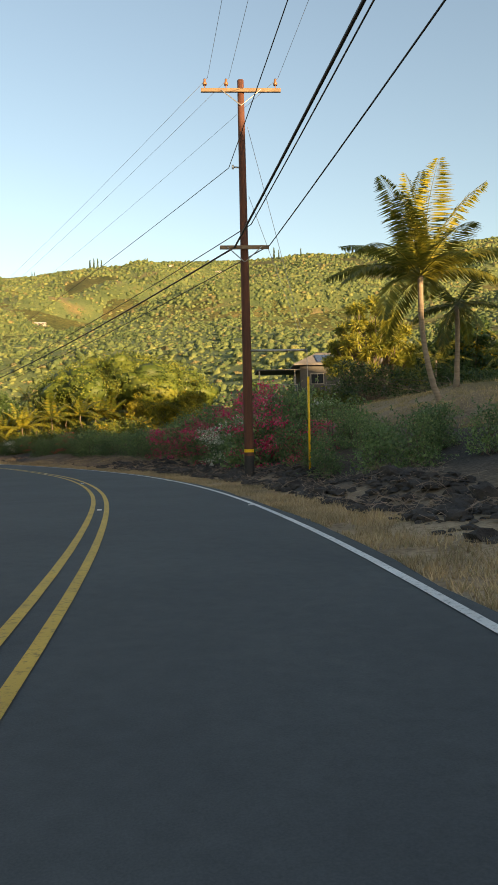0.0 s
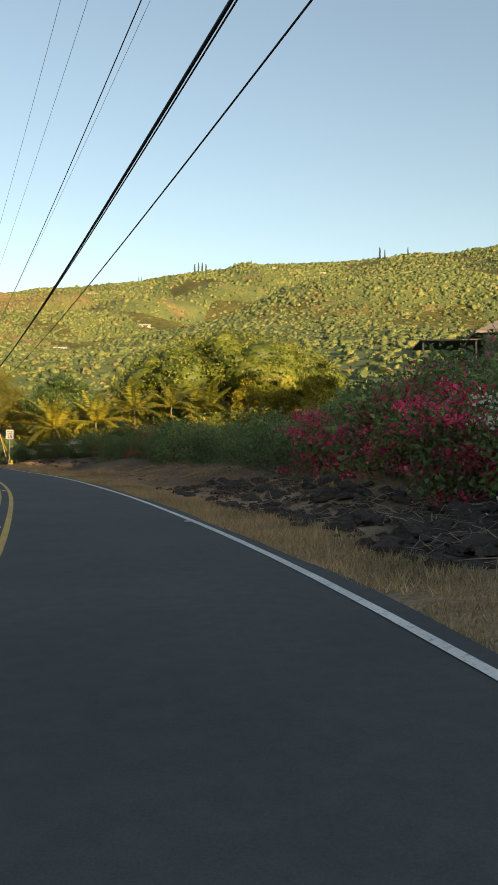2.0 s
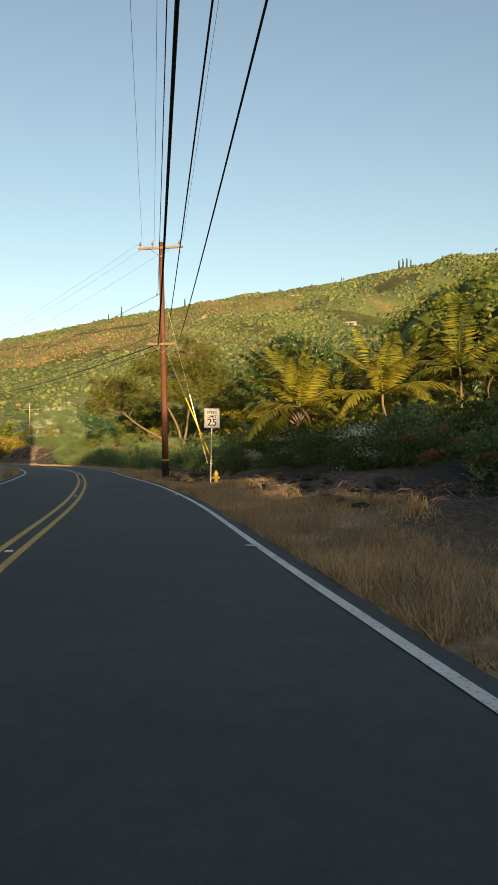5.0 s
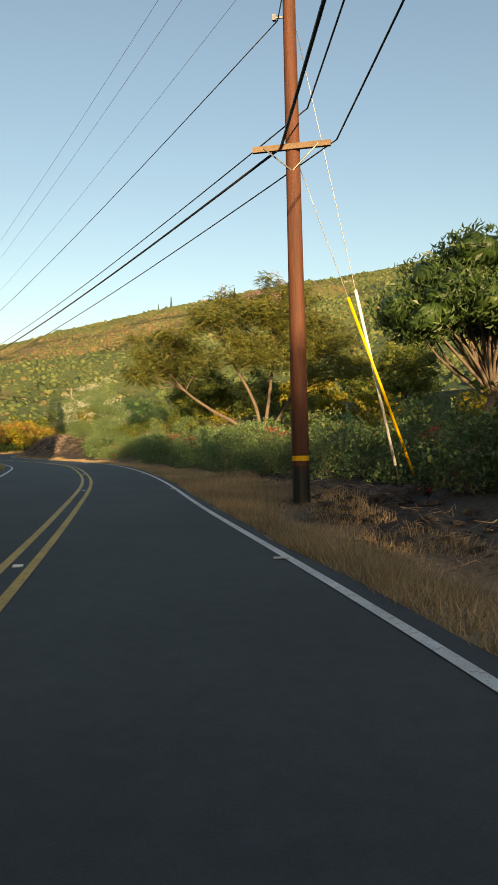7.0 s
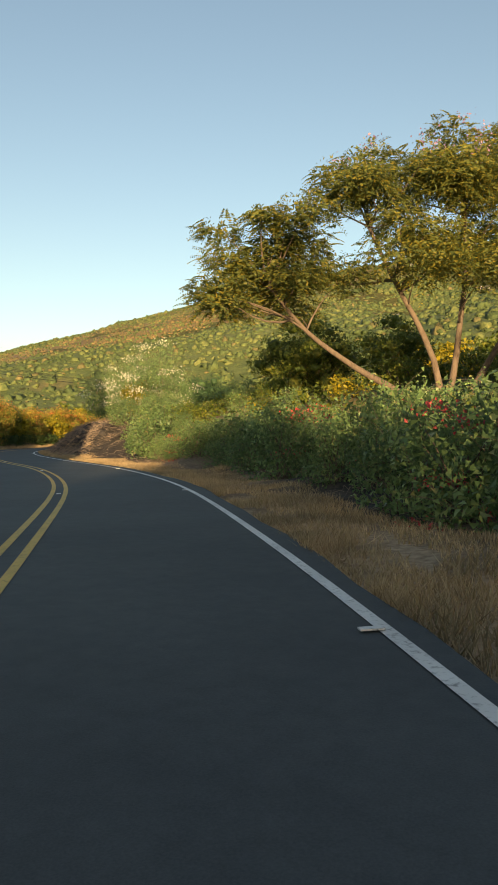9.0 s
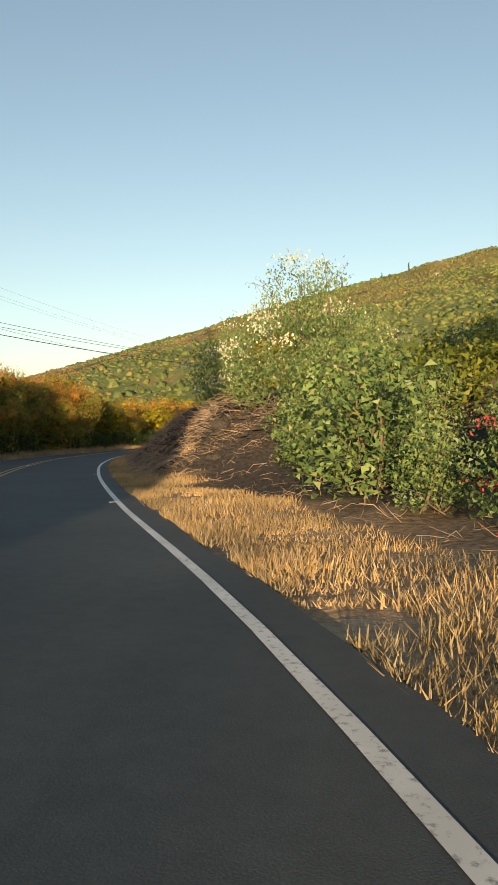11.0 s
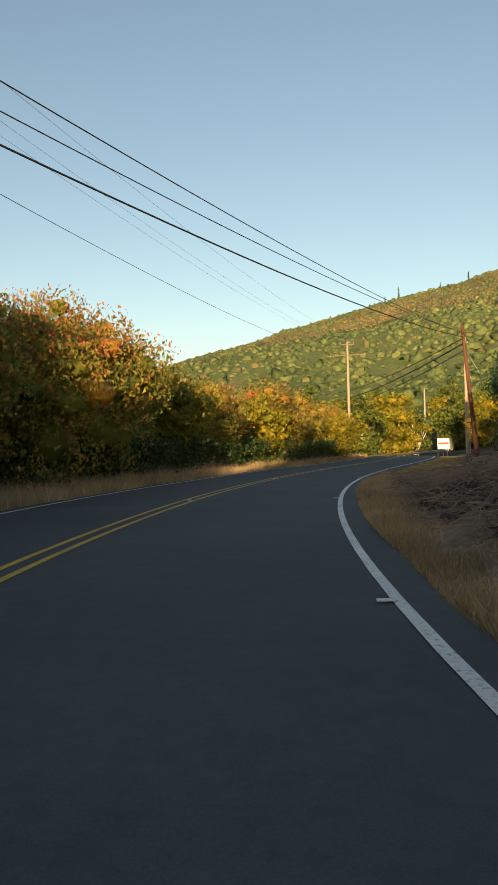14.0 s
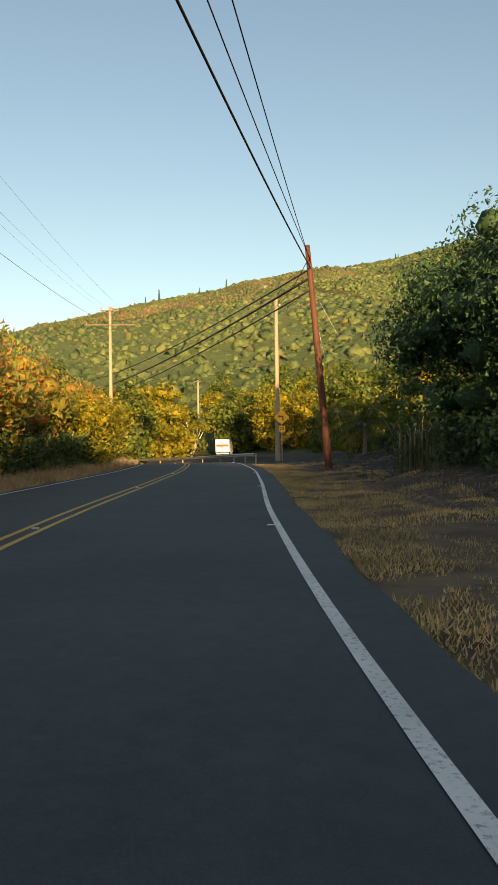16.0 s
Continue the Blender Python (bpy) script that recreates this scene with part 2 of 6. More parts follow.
M_GLASS = surface("dark_window_glass", (0.02, 0.025, 0.03), (0.04, 0.045, 0.05), 2, 10, 0.08, bump=0, spec=0.6)
M_PV = surface("solar_cell", (0.02, 0.03, 0.055), (0.04, 0.055, 0.09), 2, 20, 0.15, bump=0, spec=0.6)
M_TRUCK = surface("white_truck_paint", (0.66, 0.66, 0.64), (0.78, 0.78, 0.76), 1, 10, 0.4, bump=0)
M_RED = surface("red_paint", (0.45, 0.05, 0.03), (0.55, 0.08, 0.05), 2, 10, 0.5, bump=0)
M_RUBBER = surface("tyre_rubber", (0.015, 0.015, 0.015), (0.03, 0.03, 0.03), 3, 30, 0.9, bump=0)

# ---- building helpers ----
def mesh_of(name, verts, faces, mat):
    me = bpy.data.meshes.new(name)
    me.from_pydata([tuple(v) for v in verts], [], faces)
    me.update()
    me.materials.append(mat)
    return me


def quads_of(name, q, mat):
    """A mesh of loose quads (n, 4, 3), or loose triangles (n, 3, 3)."""
    n, k = q.shape[:2]
    me = bpy.data.meshes.new(name)
    me.vertices.add(n * k)
    me.vertices.foreach_set("co", np.ascontiguousarray(q, dtype=np.float32).ravel())
    me.loops.add(n * k)
    me.loops.foreach_set("vertex_index", np.arange(n * k, dtype=np.int32))
    me.polygons.add(n)
    me.polygons.foreach_set("loop_start", np.arange(0, n * k, k, dtype=np.int32))
    me.update(calc_edges=True)
    me.materials.append(mat)
    return me


def part(name, me, parent, label=""):
    ob = new(name, me)
    ob.parent = parent
    return tagged(ob, label)


def thing(name, m, label, category, group="", kind=""):
    ob = new(name)
    ob.matrix_basis = m
    ob.empty_display_size = 0.2
    return tagged(ob, label, category, group, kind)


class Solid:
    """Collects vertices and faces of tubes, boxes and plates for one mesh."""

    def __init__(self):
        self.v, self.f = [], []

    def add(self, verts, faces):
        o = len(self.v)
        self.v += [tuple(p) for p in verts]
        self.f += [tuple(i + o for i in f) for f in faces]
        return self

    def box(self, c, s, m=None):
        bv = [Vector((x * s[0] / 2, y * s[1] / 2, z * s[2] / 2)) for x in (-1, 1) for y in (-1, 1) for z in (-1, 1)]
        if m is not None:
            bv = [m @ p for p in bv]
        bv = [p + Vector(c) for p in bv]
        return self.add(bv, [(0, 1, 3, 2), (4, 6, 7, 5), (0, 4, 5, 1), (2, 3, 7, 6), (0, 2, 6, 4), (1, 5, 7, 3)])

    def tube(self, pts, radii, sides=8, caps=True):
        pts = [Vector(p) for p in pts]
        if not isinstance(radii, (list, tuple)):
            radii = [radii] * len(pts)
        vs, fs = [], []
        up = None
        for i, p in enumerate(pts):
            t = (pts[min(i + 1, len(pts) - 1)] - pts[max(i - 1, 0)]).normalized()
            if up is None:
                up = t.orthogonal().normalized()
            up = (up - t * up.dot(t)).normalized()
            sd = t.cross(up)
            for k in range(sides):
                a = 2 * math.pi * k / sides
                vs.append(p + (up * math.cos(a) + sd * math.sin(a)) * radii[i])
        for i in range(len(pts) - 1):
            for k in range(sides):
                a, b = i * sides + k, i * sides + (k + 1) % sides
                fs.append((a, b, b + sides, a + sides))
        if caps:
            fs.append(tuple(range(sides - 1, -1, -1)))
            fs.append(tuple(range((len(pts) - 1) * sides, len(pts) * sides)))
        return self.add(vs, fs)

    def mesh(self, name, mat, smooth=False):
        me = mesh_of(name, self.v, self.f, mat)
        if smooth:
            me.polygons.foreach_set("use_smooth", [True] * len(me.polygons))
        return me


def unit(a):
    return a / (np.linalg.norm(a, axis=-1, keepdims=True) + 1e-9)


def leaf_quads(c, axis, nrm, length, width, fold=0.12):
    """Pointed blades: base, side, tip, side, slightly folded."""
    axis = unit(axis)
    side = unit(np.cross(nrm, axis))
    nn = np.cross(axis, side)
    L, Wd = np.asarray(length)[:, None], np.asarray(width)[:, None]
    a = c - axis * L * 0.5
    t = c + axis * L * 0.5 - nn * L * fold
    return np.stack([a, c + side * Wd * 0.5 + nn * Wd * fold, t, c - side * Wd * 0.5 + nn * Wd * fold], 1)


def crown_leaves(rng, clumps, n, length, width, droop=0.3, shell=0.62, jitter=0.7):
    """Leaves over and just inside a set of clumps (x, y, z, rx, ry, rz)."""
    cl = np.array(clumps, float)
    w = (cl[:, 3] * cl[:, 4] + cl[:, 3] * cl[:, 5] + cl[:, 4] * cl[:, 5])
    k = rng.choice(len(cl), n, p=w / w.sum())
    d = unit(rng.normal(size=(n, 3)))
    rad = shell + (1.08 - shell) * rng.random((n, 1)) ** 0.7
    c = cl[k, :3] + d * cl[k, 3:] * rad
    nrm = unit(d / cl[k, 3:] + jitter * rng.normal(size=(n, 3)) / cl[k, 3:].mean(1, keepdims=True))
    ax = np.cross(nrm, rng.normal(size=(n, 3)))
    ax = unit(unit(ax) + np.array([0, 0, -droop]))
    s = 0.65 + 0.7 * rng.random(n)
    return leaf_quads(c, ax, nrm, length * s, width * s)


def _ico():
    bm = bmesh.new()
    bmesh.ops.create_icosphere(bm, subdivisions=2, radius=1.0)
    v = np.array([tuple(p.co) for p in bm.verts])
    f = np.array([[p.index for p in q.verts] for q in bm.faces])
    bm.free()
    return v, f


ICO_V, ICO_F = _ico()
CAP_F = ICO_F[(ICO_V[ICO_F][:, :, 2] > -0.35).all(1)]


def _dome(levels):
    """The upper part of a rounded head, for crowns by the thousand."""
    bm = bmesh.new()
    bmesh.ops.create_icosphere(bm, subdivisions=levels, radius=1.0)
    bmesh.ops.delete(bm, geom=[v for v in bm.verts if v.co.z < -0.6], context="VERTS")
    bm.verts.index_update()
    v = np.array([tuple(p.co) for p in bm.verts])
    f = np.array([[p.index for p in q.verts] for q in bm.faces])
    bm.free()
    return v, f


LOW_DOME, DOME = _dome(1), _dome(2)


def masses(rng, c, rad, rough=0.22, faces=None):
    """Bumpy leaf masses as loose triangles (n, 3, 3): centres c, radii rad."""
    c, rad = np.asarray(c, float), np.asarray(rad, float)
    v = c[:, None] + ICO_V[None] * rad[:, None] * (1 + rough * rng.normal(size=(len(c), len(ICO_V), 1)))
    return v, (ICO_F if faces is None else faces)


def foliage_mesh(name, q, blobs, mat):
    """One mesh of loose leaves (n, 4, 3) and of joined bumpy masses (centres' vertices, faces)."""
    v, f = blobs
    nb, nv = v.shape[:2]
    nq = len(q)
    co = np.concatenate([q.reshape(-1, 3), v.reshape(-1, 3)])
    tri = (f[None] + (np.arange(nb) * nv)[:, None, None]).reshape(-1, 3) + nq * 4
    loops = np.concatenate([np.arange(nq * 4), tri.ravel()]).astype(np.int32)
    starts = np.concatenate([np.arange(nq) * 4, nq * 4 + np.arange(len(tri)) * 3]).astype(np.int32)
    me = bpy.data.meshes.new(name)
    me.vertices.add(len(co))
    me.vertices.foreach_set("co", co.astype(np.float32).ravel())
    me.loops.add(len(loops))
    me.loops.foreach_set("vertex_index", loops)
    me.polygons.add(len(starts))
    me.polygons.foreach_set("loop_start", starts)
    me.polygons.foreach_set("use_smooth", np.zeros(len(starts), bool))
    me.update(calc_edges=True)
    me.materials.append(mat)
    return me


def crown_mesh(name, tri, blobs, mat):
    """One mesh of loose leaf triangles (n, 3, 3) over leafy masses, each a joined piece."""
    v, f = blobs
    nb, nv = v.shape[:2]
    nt = len(tri)
    co = np.concatenate([tri.reshape(-1, 3), v.reshape(-1, 3)])
    loops = np.concatenate([np.arange(nt * 3), ((f[None] + (np.arange(nb) * nv)[:, None, None]).ravel() + nt * 3)]).astype(np.int32)
    me = bpy.data.meshes.new(name)
    me.vertices.add(len(co))
    me.vertices.foreach_set("co", co.astype(np.float32).ravel())
    me.loops.add(len(loops))
    me.loops.foreach_set("vertex_index", loops)
    me.polygons.add(len(loops) // 3)
    me.polygons.foreach_set("loop_start", np.arange(0, len(loops), 3, dtype=np.int32))
    me.update(calc_edges=True)
    me.materials.append(mat)
    return me


def limb_points(a, b, rng, bend=0.12, n=6):
    a, b = np.array(a, float), np.array(b, float)
    L = np.linalg.norm(b - a)
    off = rng.normal(size=3) * bend * L
    u = np.linspace(0, 1, n)[:, None]
    return a + (b - a) * u + off * (u * (1 - u)) * 2


# ---- the road's line: centre stripe, with the right lane's width ----
ROAD = [(-25.09, -81.97, 3.10), (-14.10, -43.97, 3.10), (-7.41, -19.97, 3.10), (-4.44, -6.82, 3.17), (-2.62, 3.90, 3.32), (-1.64, 14.65, 3.34),
        (-1.87, 25.37, 3.40), (-3.20, 36.00, 3.40), (-5.07, 46.68, 3.32), (-7.58, 57.34, 3.39), (-10.76, 68.17, 3.38), (-14.02, 79.39, 3.33),
        (-17.74, 90.63, 3.13), (-21.84, 101.86, 2.72), (-26.22, 112.98, 2.72), (-31.28, 123.88, 2.97), (-36.70, 134.22, 3.08), (-43.22, 143.73, 3.19),
        (-50.84, 152.70, 3.45), (-58.51, 162.27, 3.69), (-65.62, 172.33, 3.80), (-72.10, 183.09, 3.98), (-77.13, 195.08, 3.90), (-80.73, 207.42, 3.78),
        (-83.68, 220.88, 3.99), (-86.28, 235.85, 4.14), (-89.24, 251.79, 4.18), (-93.69, 269.63, 4.15), (-100.73, 287.32, 4.15), (-112.07, 301.82, 4.15),
        (-127.64, 311.33, 4.15), (-150.42, 316.07, 4.15)]


def spline(rows, step):
    r = np.array(rows, float)
    out = []
    for i in range(len(r) - 1):
        p0, p1, p2, p3 = r[max(i - 1, 0)], r[i], r[i + 1], r[min(i + 2, len(r) - 1)]
        k = max(2, int(np.linalg.norm(p2[:2] - p1[:2]) / step))
        for u in np.arange(k) / k:
            out.append(0.5 * (2 * p1 + (p2 - p0) * u + (2 * p0 - 5 * p1 + 4 * p2 - p3) * u ** 2 + (3 * p1 - p0 - 3 * p2 + p3) * u ** 3))
    out.append(r[-1])
    return np.array(out)


def smooth(a, b, x):
    u = np.clip((x - a) / (b - a), 0, 1)
    return u * u * (3 - 2 * u)


LINE = spline(ROAD, 1.5)
RXY, RW = LINE[:, :2], LINE[:, 2]
RT = unit(np.gradient(RXY, axis=0))
RN = np.stack([RT[:, 1], -RT[:, 0]], 1)
LANE_LEFT = 3.6
ROAD_DROP = 0.12
SHOULDER = 0.26 + 0.18 * smooth(118, 135, RXY[:, 1]) + 0.22 * smooth(194, 225, RXY[:, 1])


def road_side(x, y):
    """Signed distance from the centre stripe (right of travel is positive) and the nearest row of the road."""
    x, y = np.ravel(x), np.ravel(y)
    d, idx = np.empty(len(x)), np.empty(len(x), int)
    for a in range(0, len(x), 4000):
        g = np.stack([x[a:a + 4000], y[a:a + 4000]], 1)
        q = ((g[:, None] - RXY[None]) ** 2).sum(2)
        i = q.argmin(1)
        v = g - RXY[i]
        sgn = np.where((v * RN[i]).sum(1) >= 0, 1, -1)
        d[a:a + 4000], idx[a:a + 4000] = np.sqrt(q[np.arange(len(i)), i]) * sgn, i
    return d, idx


def lumps(x, y, scale, seed):
    """A cheap smooth noise of value about -1 to 1."""
    s = np.zeros_like(x)
    rg = np.random.default_rng(seed)
    for k in range(7):
        a, ph, f = rg.random() * 6.283, rg.random() * 6.283, (0.7 + 0.9 * rg.random()) * 2 * math.pi / scale
        s = s + np.sin(f * (x * math.cos(a) + y * math.sin(a)) + ph)
    return s / 3.2


CREST_B = [-180, -120, -60, -35, -22, -17, -11, -7, -1.7, 3.5, 10.4, 12.3, 16.7, 21, 25.2, 27, 31, 34.7, 45, 60, 75, 180]
CREST_E = [0, 6, 14.9, 15.3, 15.05, 14.8, 14.65, 14.35, 13.72, 12.85, 12.0, 11.55, 10.8, 9.75, 8.75, 8.15, 7.2, 6.15, 3.4, 1.0, 0, 0]
CREST_R = 2300.0
SUN_XY = (-math.sin(radians(SUN_BEARING)), math.cos(radians(SUN_BEARING)))
# profiles of the added shade casters, set by where shade has to fall
SHADE_RISE_U = [-14, 0, 8.8, 10.9, 13, 16.5, 18.8, 19.8, 21.8, 22.6, 24, 28, 40, 47, 54, 61, 90, 110]
SHADE_RISE_Z = [0, 22, 22.5, 19.5, 21.5, 24, 22, 12.8, 12.8, 18.5, 19, 18, 16.5, 17.0, 24, 20, 18, 16]
SHADE_BANK_Y, SHADE_BANK_H = [22, 40, 60, 85, 109, 117], [0, 14, 17.5, 18, 18, 0]


def height(x, y):
    x, y = np.ravel(np.asarray(x, float)), np.ravel(np.asarray(y, float))
    d, i = road_side(x, y)
    right = d > 0
    e = np.where(right, d - RW[i] - SHOULDER[i], -d - LANE_LEFT - 0.4)
    bump = 0.10 * lumps(x, y, 3.1, 1) + 0.22 * lumps(x, y, 9, 2)
    zr = (0.17 - 0.05 * smooth(85, 125, y)) * np.clip(e - 3, 0, 60) + bump * smooth(1.0, 3.4, e)
    zr = zr + 1.9 * np.exp(-((x - 17) ** 2 / 70 + (y - 27) ** 2 / 160)) * smooth(3, 9, e)
    zr = zr - 0.55 * np.exp(-((x + 14.4) ** 2 / 14 + (y - 101) ** 2 / 45)) * smooth(0.3, 1.5, e)
    bank = smooth(158, 168, y) * (1 - smooth(190, 200, y))
    zr = zr + bank * (2.1 * smooth(0.7, 4.3, e) + 0.5 * bump * smooth(1.0, 3, e))
    zl = 0.35 * smooth(0.3, 4, e) + 0.6 * bump * smooth(0.5, 4, e) - 0.02 * np.clip(e - 6, 0, 80)
    near = np.where(right, zr, zl)
    vx, vy = x + 30, y - 110
    r, b = np.hypot(vx, vy), np.degrees(np.arctan2(-vx, vy))
    u = r / CREST_R
    top = np.tan(np.radians(np.interp(b, CREST_B, CREST_E))) * CREST_R
    prof = np.where(u < 1, np.clip(u, 0, 1) ** 1.22, 1 - 0.5 * (u - 1))
    hill = top * np.clip(prof, 0, 1)
    folds = lumps(x, y, 520, 5) * 26 + lumps(x, y, 230, 6) * 9
    folds = folds * (1 - 0.6 * smooth(2, 14, b))
    hill = hill + folds * smooth(250, 700, r) * (1 - 0.75 * smooth(0.7, 1.0, u)) * np.clip(top / 300, 0, 1)
    z = near + (hill - near) * smooth(55, 260, np.abs(d))
    # added, unseen terrain that shades the road: rise behind the start, bank along the left
    back, side = x * SUN_XY[0] + y * SUN_XY[1], y * SUN_XY[0] - x * SUN_XY[1]
    lift = np.clip(np.interp(side, SHADE_RISE_U, SHADE_RISE_Z) - z, 0, None) * smooth(-14, -4, side) * (1 - smooth(85, 110, side))
    shade_terrain = lift * np.exp(-((back - 52) / 13) ** 2)
    shade_terrain = shade_terrain + np.where(right, 0, np.interp(RXY[i, 1], SHADE_BANK_Y, SHADE_BANK_H) * smooth(5.6, 9, -d) * (1 - smooth(19, 27, -d)))
    z = z - 2.2 * np.exp(-((x + 104) ** 2 / 160 + (y - 342) ** 2 / 300))
    z = z + shade_terrain - (ROAD_DROP + 1.8 * smooth(262, 340, y)) * (1 - smooth(60, 200, np.abs(d)))
    return z


def ground_at(x, y):
    return float(height([x], [y])[0])


# ---- ground ----
def axis_steps(a, b, step, far):
    mid = np.arange(a, b, step)
    grow, s, v = [], step, 0.0
    while v < far:
        s *= 1.115
        v += s
        grow.append(v)
    return np.concatenate([a - np.array(grow)[::-1], mid, mid[-1] + np.array(grow)])


gx, gy = axis_steps(-112, 40, 1.25, 4300), axis_steps(-30, 300, 1.5, 4300)
GX, GY = np.meshgrid(gx, gy)
GZ = height(GX, GY)
gd, gi = road_side(GX, GY)
GE = np.where(gd > 0, gd - RW[gi] - SHOULDER[gi], -gd - LANE_LEFT - 0.4)
GZ = GZ - 0.12 * (GE < 0.7)
nx, ny = len(gx), len(gy)
verts = np.stack([GX.ravel(), GY.ravel(), GZ], 1)
ii = np.arange(nx * ny).reshape(ny, nx)
quad = np.stack([ii[:-1, :-1], ii[:-1, 1:], ii[1:, 1:], ii[1:, :-1]], 2).reshape(-1, 4)
me = bpy.data.meshes.new("ground")
me.vertices.add(len(verts))
me.vertices.foreach_set("co", verts.astype(np.float32).ravel())
me.loops.add(quad.size)
me.loops.foreach_set("vertex_index", quad.astype(np.int32).ravel())
me.polygons.add(len(quad))
me.polygons.foreach_set("loop_start", np.arange(0, quad.size, 4, dtype=np.int32))
me.polygons.foreach_set("use_smooth", np.ones(len(quad), bool))
me.update(calc_edges=True)
me.materials.append(M_GROUND)
zone = me.color_attributes.new("zone", "FLOAT_COLOR", "POINT")
BANKSIDE = smooth(154, 160, GY.ravel()) * (1 - smooth(196, 206, GY.ravel()))
lava_z = np.where(gd > 0, smooth(1.4 - 0.7 * BANKSIDE, 2.8 - 1.2 * BANKSIDE, GE + 0.9 * (1 - 0.6 * BANKSIDE) * lumps(GX.ravel(), GY.ravel(), 5, 3)), 0) * (1 - smooth(9, 14, GE))
lava_z = lava_z * (1 - 0.75 * smooth(36, 52, GY.ravel()) * (1 - smooth(66, 78, GY.ravel()))) * np.clip(0.85 + 0.4 * BANKSIDE + 0.5 * lumps(GX.ravel(), GY.ravel(), 22, 4), 0.15, 1)
hill_z = smooth(9, 22, GE)
zone.data.foreach_set("color", np.stack([lava_z, hill_z, np.where(gd > 0, np.maximum(smooth(194, 203, GY.ravel()), 0.85 * smooth(38, 48, GY.ravel()) * (1 - smooth(66, 76, GY.ravel())) * smooth(1.8, 3.2, GE + 0.7 * lumps(GX.ravel(), GY.ravel(), 4, 7))), 0), 1 + 0 * hill_z], 1).astype(np.float32).ravel())
tagged(new("ground", me), "dry roadside verge with black lava rising to a wooded hillside", "ground", kind="structure")


# ---- road ----
def strip(name, lo, hi, lift, mat, rows=None):
    rows = np.arange(len(RXY)) if rows is None else rows
    lo, hi = np.broadcast_to(lo, len(RXY))[rows], np.broadcast_to(hi, len(RXY))[rows]
    a, b = RXY[rows] + RN[rows] * lo[:, None], RXY[rows] + RN[rows] * hi[:, None]
    z = np.array([ROADZ[r] for r in rows]) + lift
    vs = np.concatenate([np.c_[a, z], np.c_[b, z]])
    n = len(rows)
    return mesh_of(name, vs, [(j, j + n, j + n + 1, j + 1) for j in range(n - 1)], mat)


ROADZ = -ROAD_DROP - 1.8 * smooth(262, 340, RXY[:, 1])
wob = 0.05 * np.sin(np.arange(len(RXY)) * 0.9) + 0.04 * np.sin(np.arange(len(RXY)) * 2.3)
n = len(RXY)
edge_l, edge_r = -(LANE_LEFT + 0.4) + wob, RW + SHOULDER + wob
rv = []
for off, lift in ((edge_l - 0.05, -0.3), (edge_l, 0.03), (0 * edge_l, 0.045), (edge_r, 0.03), (edge_r + 0.05, -0.3)):
    rv.append(np.c_[RXY + RN * off[:, None], ROADZ + lift])
rv = np.concatenate(rv)
road = tagged(new("road", mesh_of("road", rv, [(k * n + j, k * n + n + j, k * n + n + j + 1, k * n + j + 1) for k in range(4) for j in range(n - 1)], M_ASPHALT)),
              "smooth dark grey asphalt road with painted lines", "road", kind="structure")
part("edge_line", strip("edge_line", RW - 0.055, RW + 0.055, 0.040, M_WHITE), road, "white edge line")
part("edge_line", strip("edge_line", -LANE_LEFT - 0.055, -LANE_LEFT + 0.055, 0.040, M_WHITE), road, "white edge line")
for o in (-0.15, 0.15):
    part("centre_line", strip("centre_line", o - 0.052, o + 0.052, 0.052, M_YELLOW), road, "yellow centre line")
mk = Solid().box((0, 0, 0.008), (0.10, 0.10, 0.016)).mesh("road_marker", M_SIGN)
mkw = Solid().box((0, 0, 0.006), (0.17, 0.07, 0.012)).mesh("road_marker", M_WHITE)
for j in range(4, n - 30, 8):
    a = math.atan2(RN[j][1], RN[j][0])
    for me_, off in ((mk, 0.0), (mkw, RW[j] - 0.10)):
        q = RXY[j] + RN[j] * off
        m_ = part("road_marker", me_, road)
        m_.matrix_basis = Matrix.Translation((q[0], q[1], ROADZ[j] + 0.046)) @ Matrix.Rotation(a, 4, "Z")


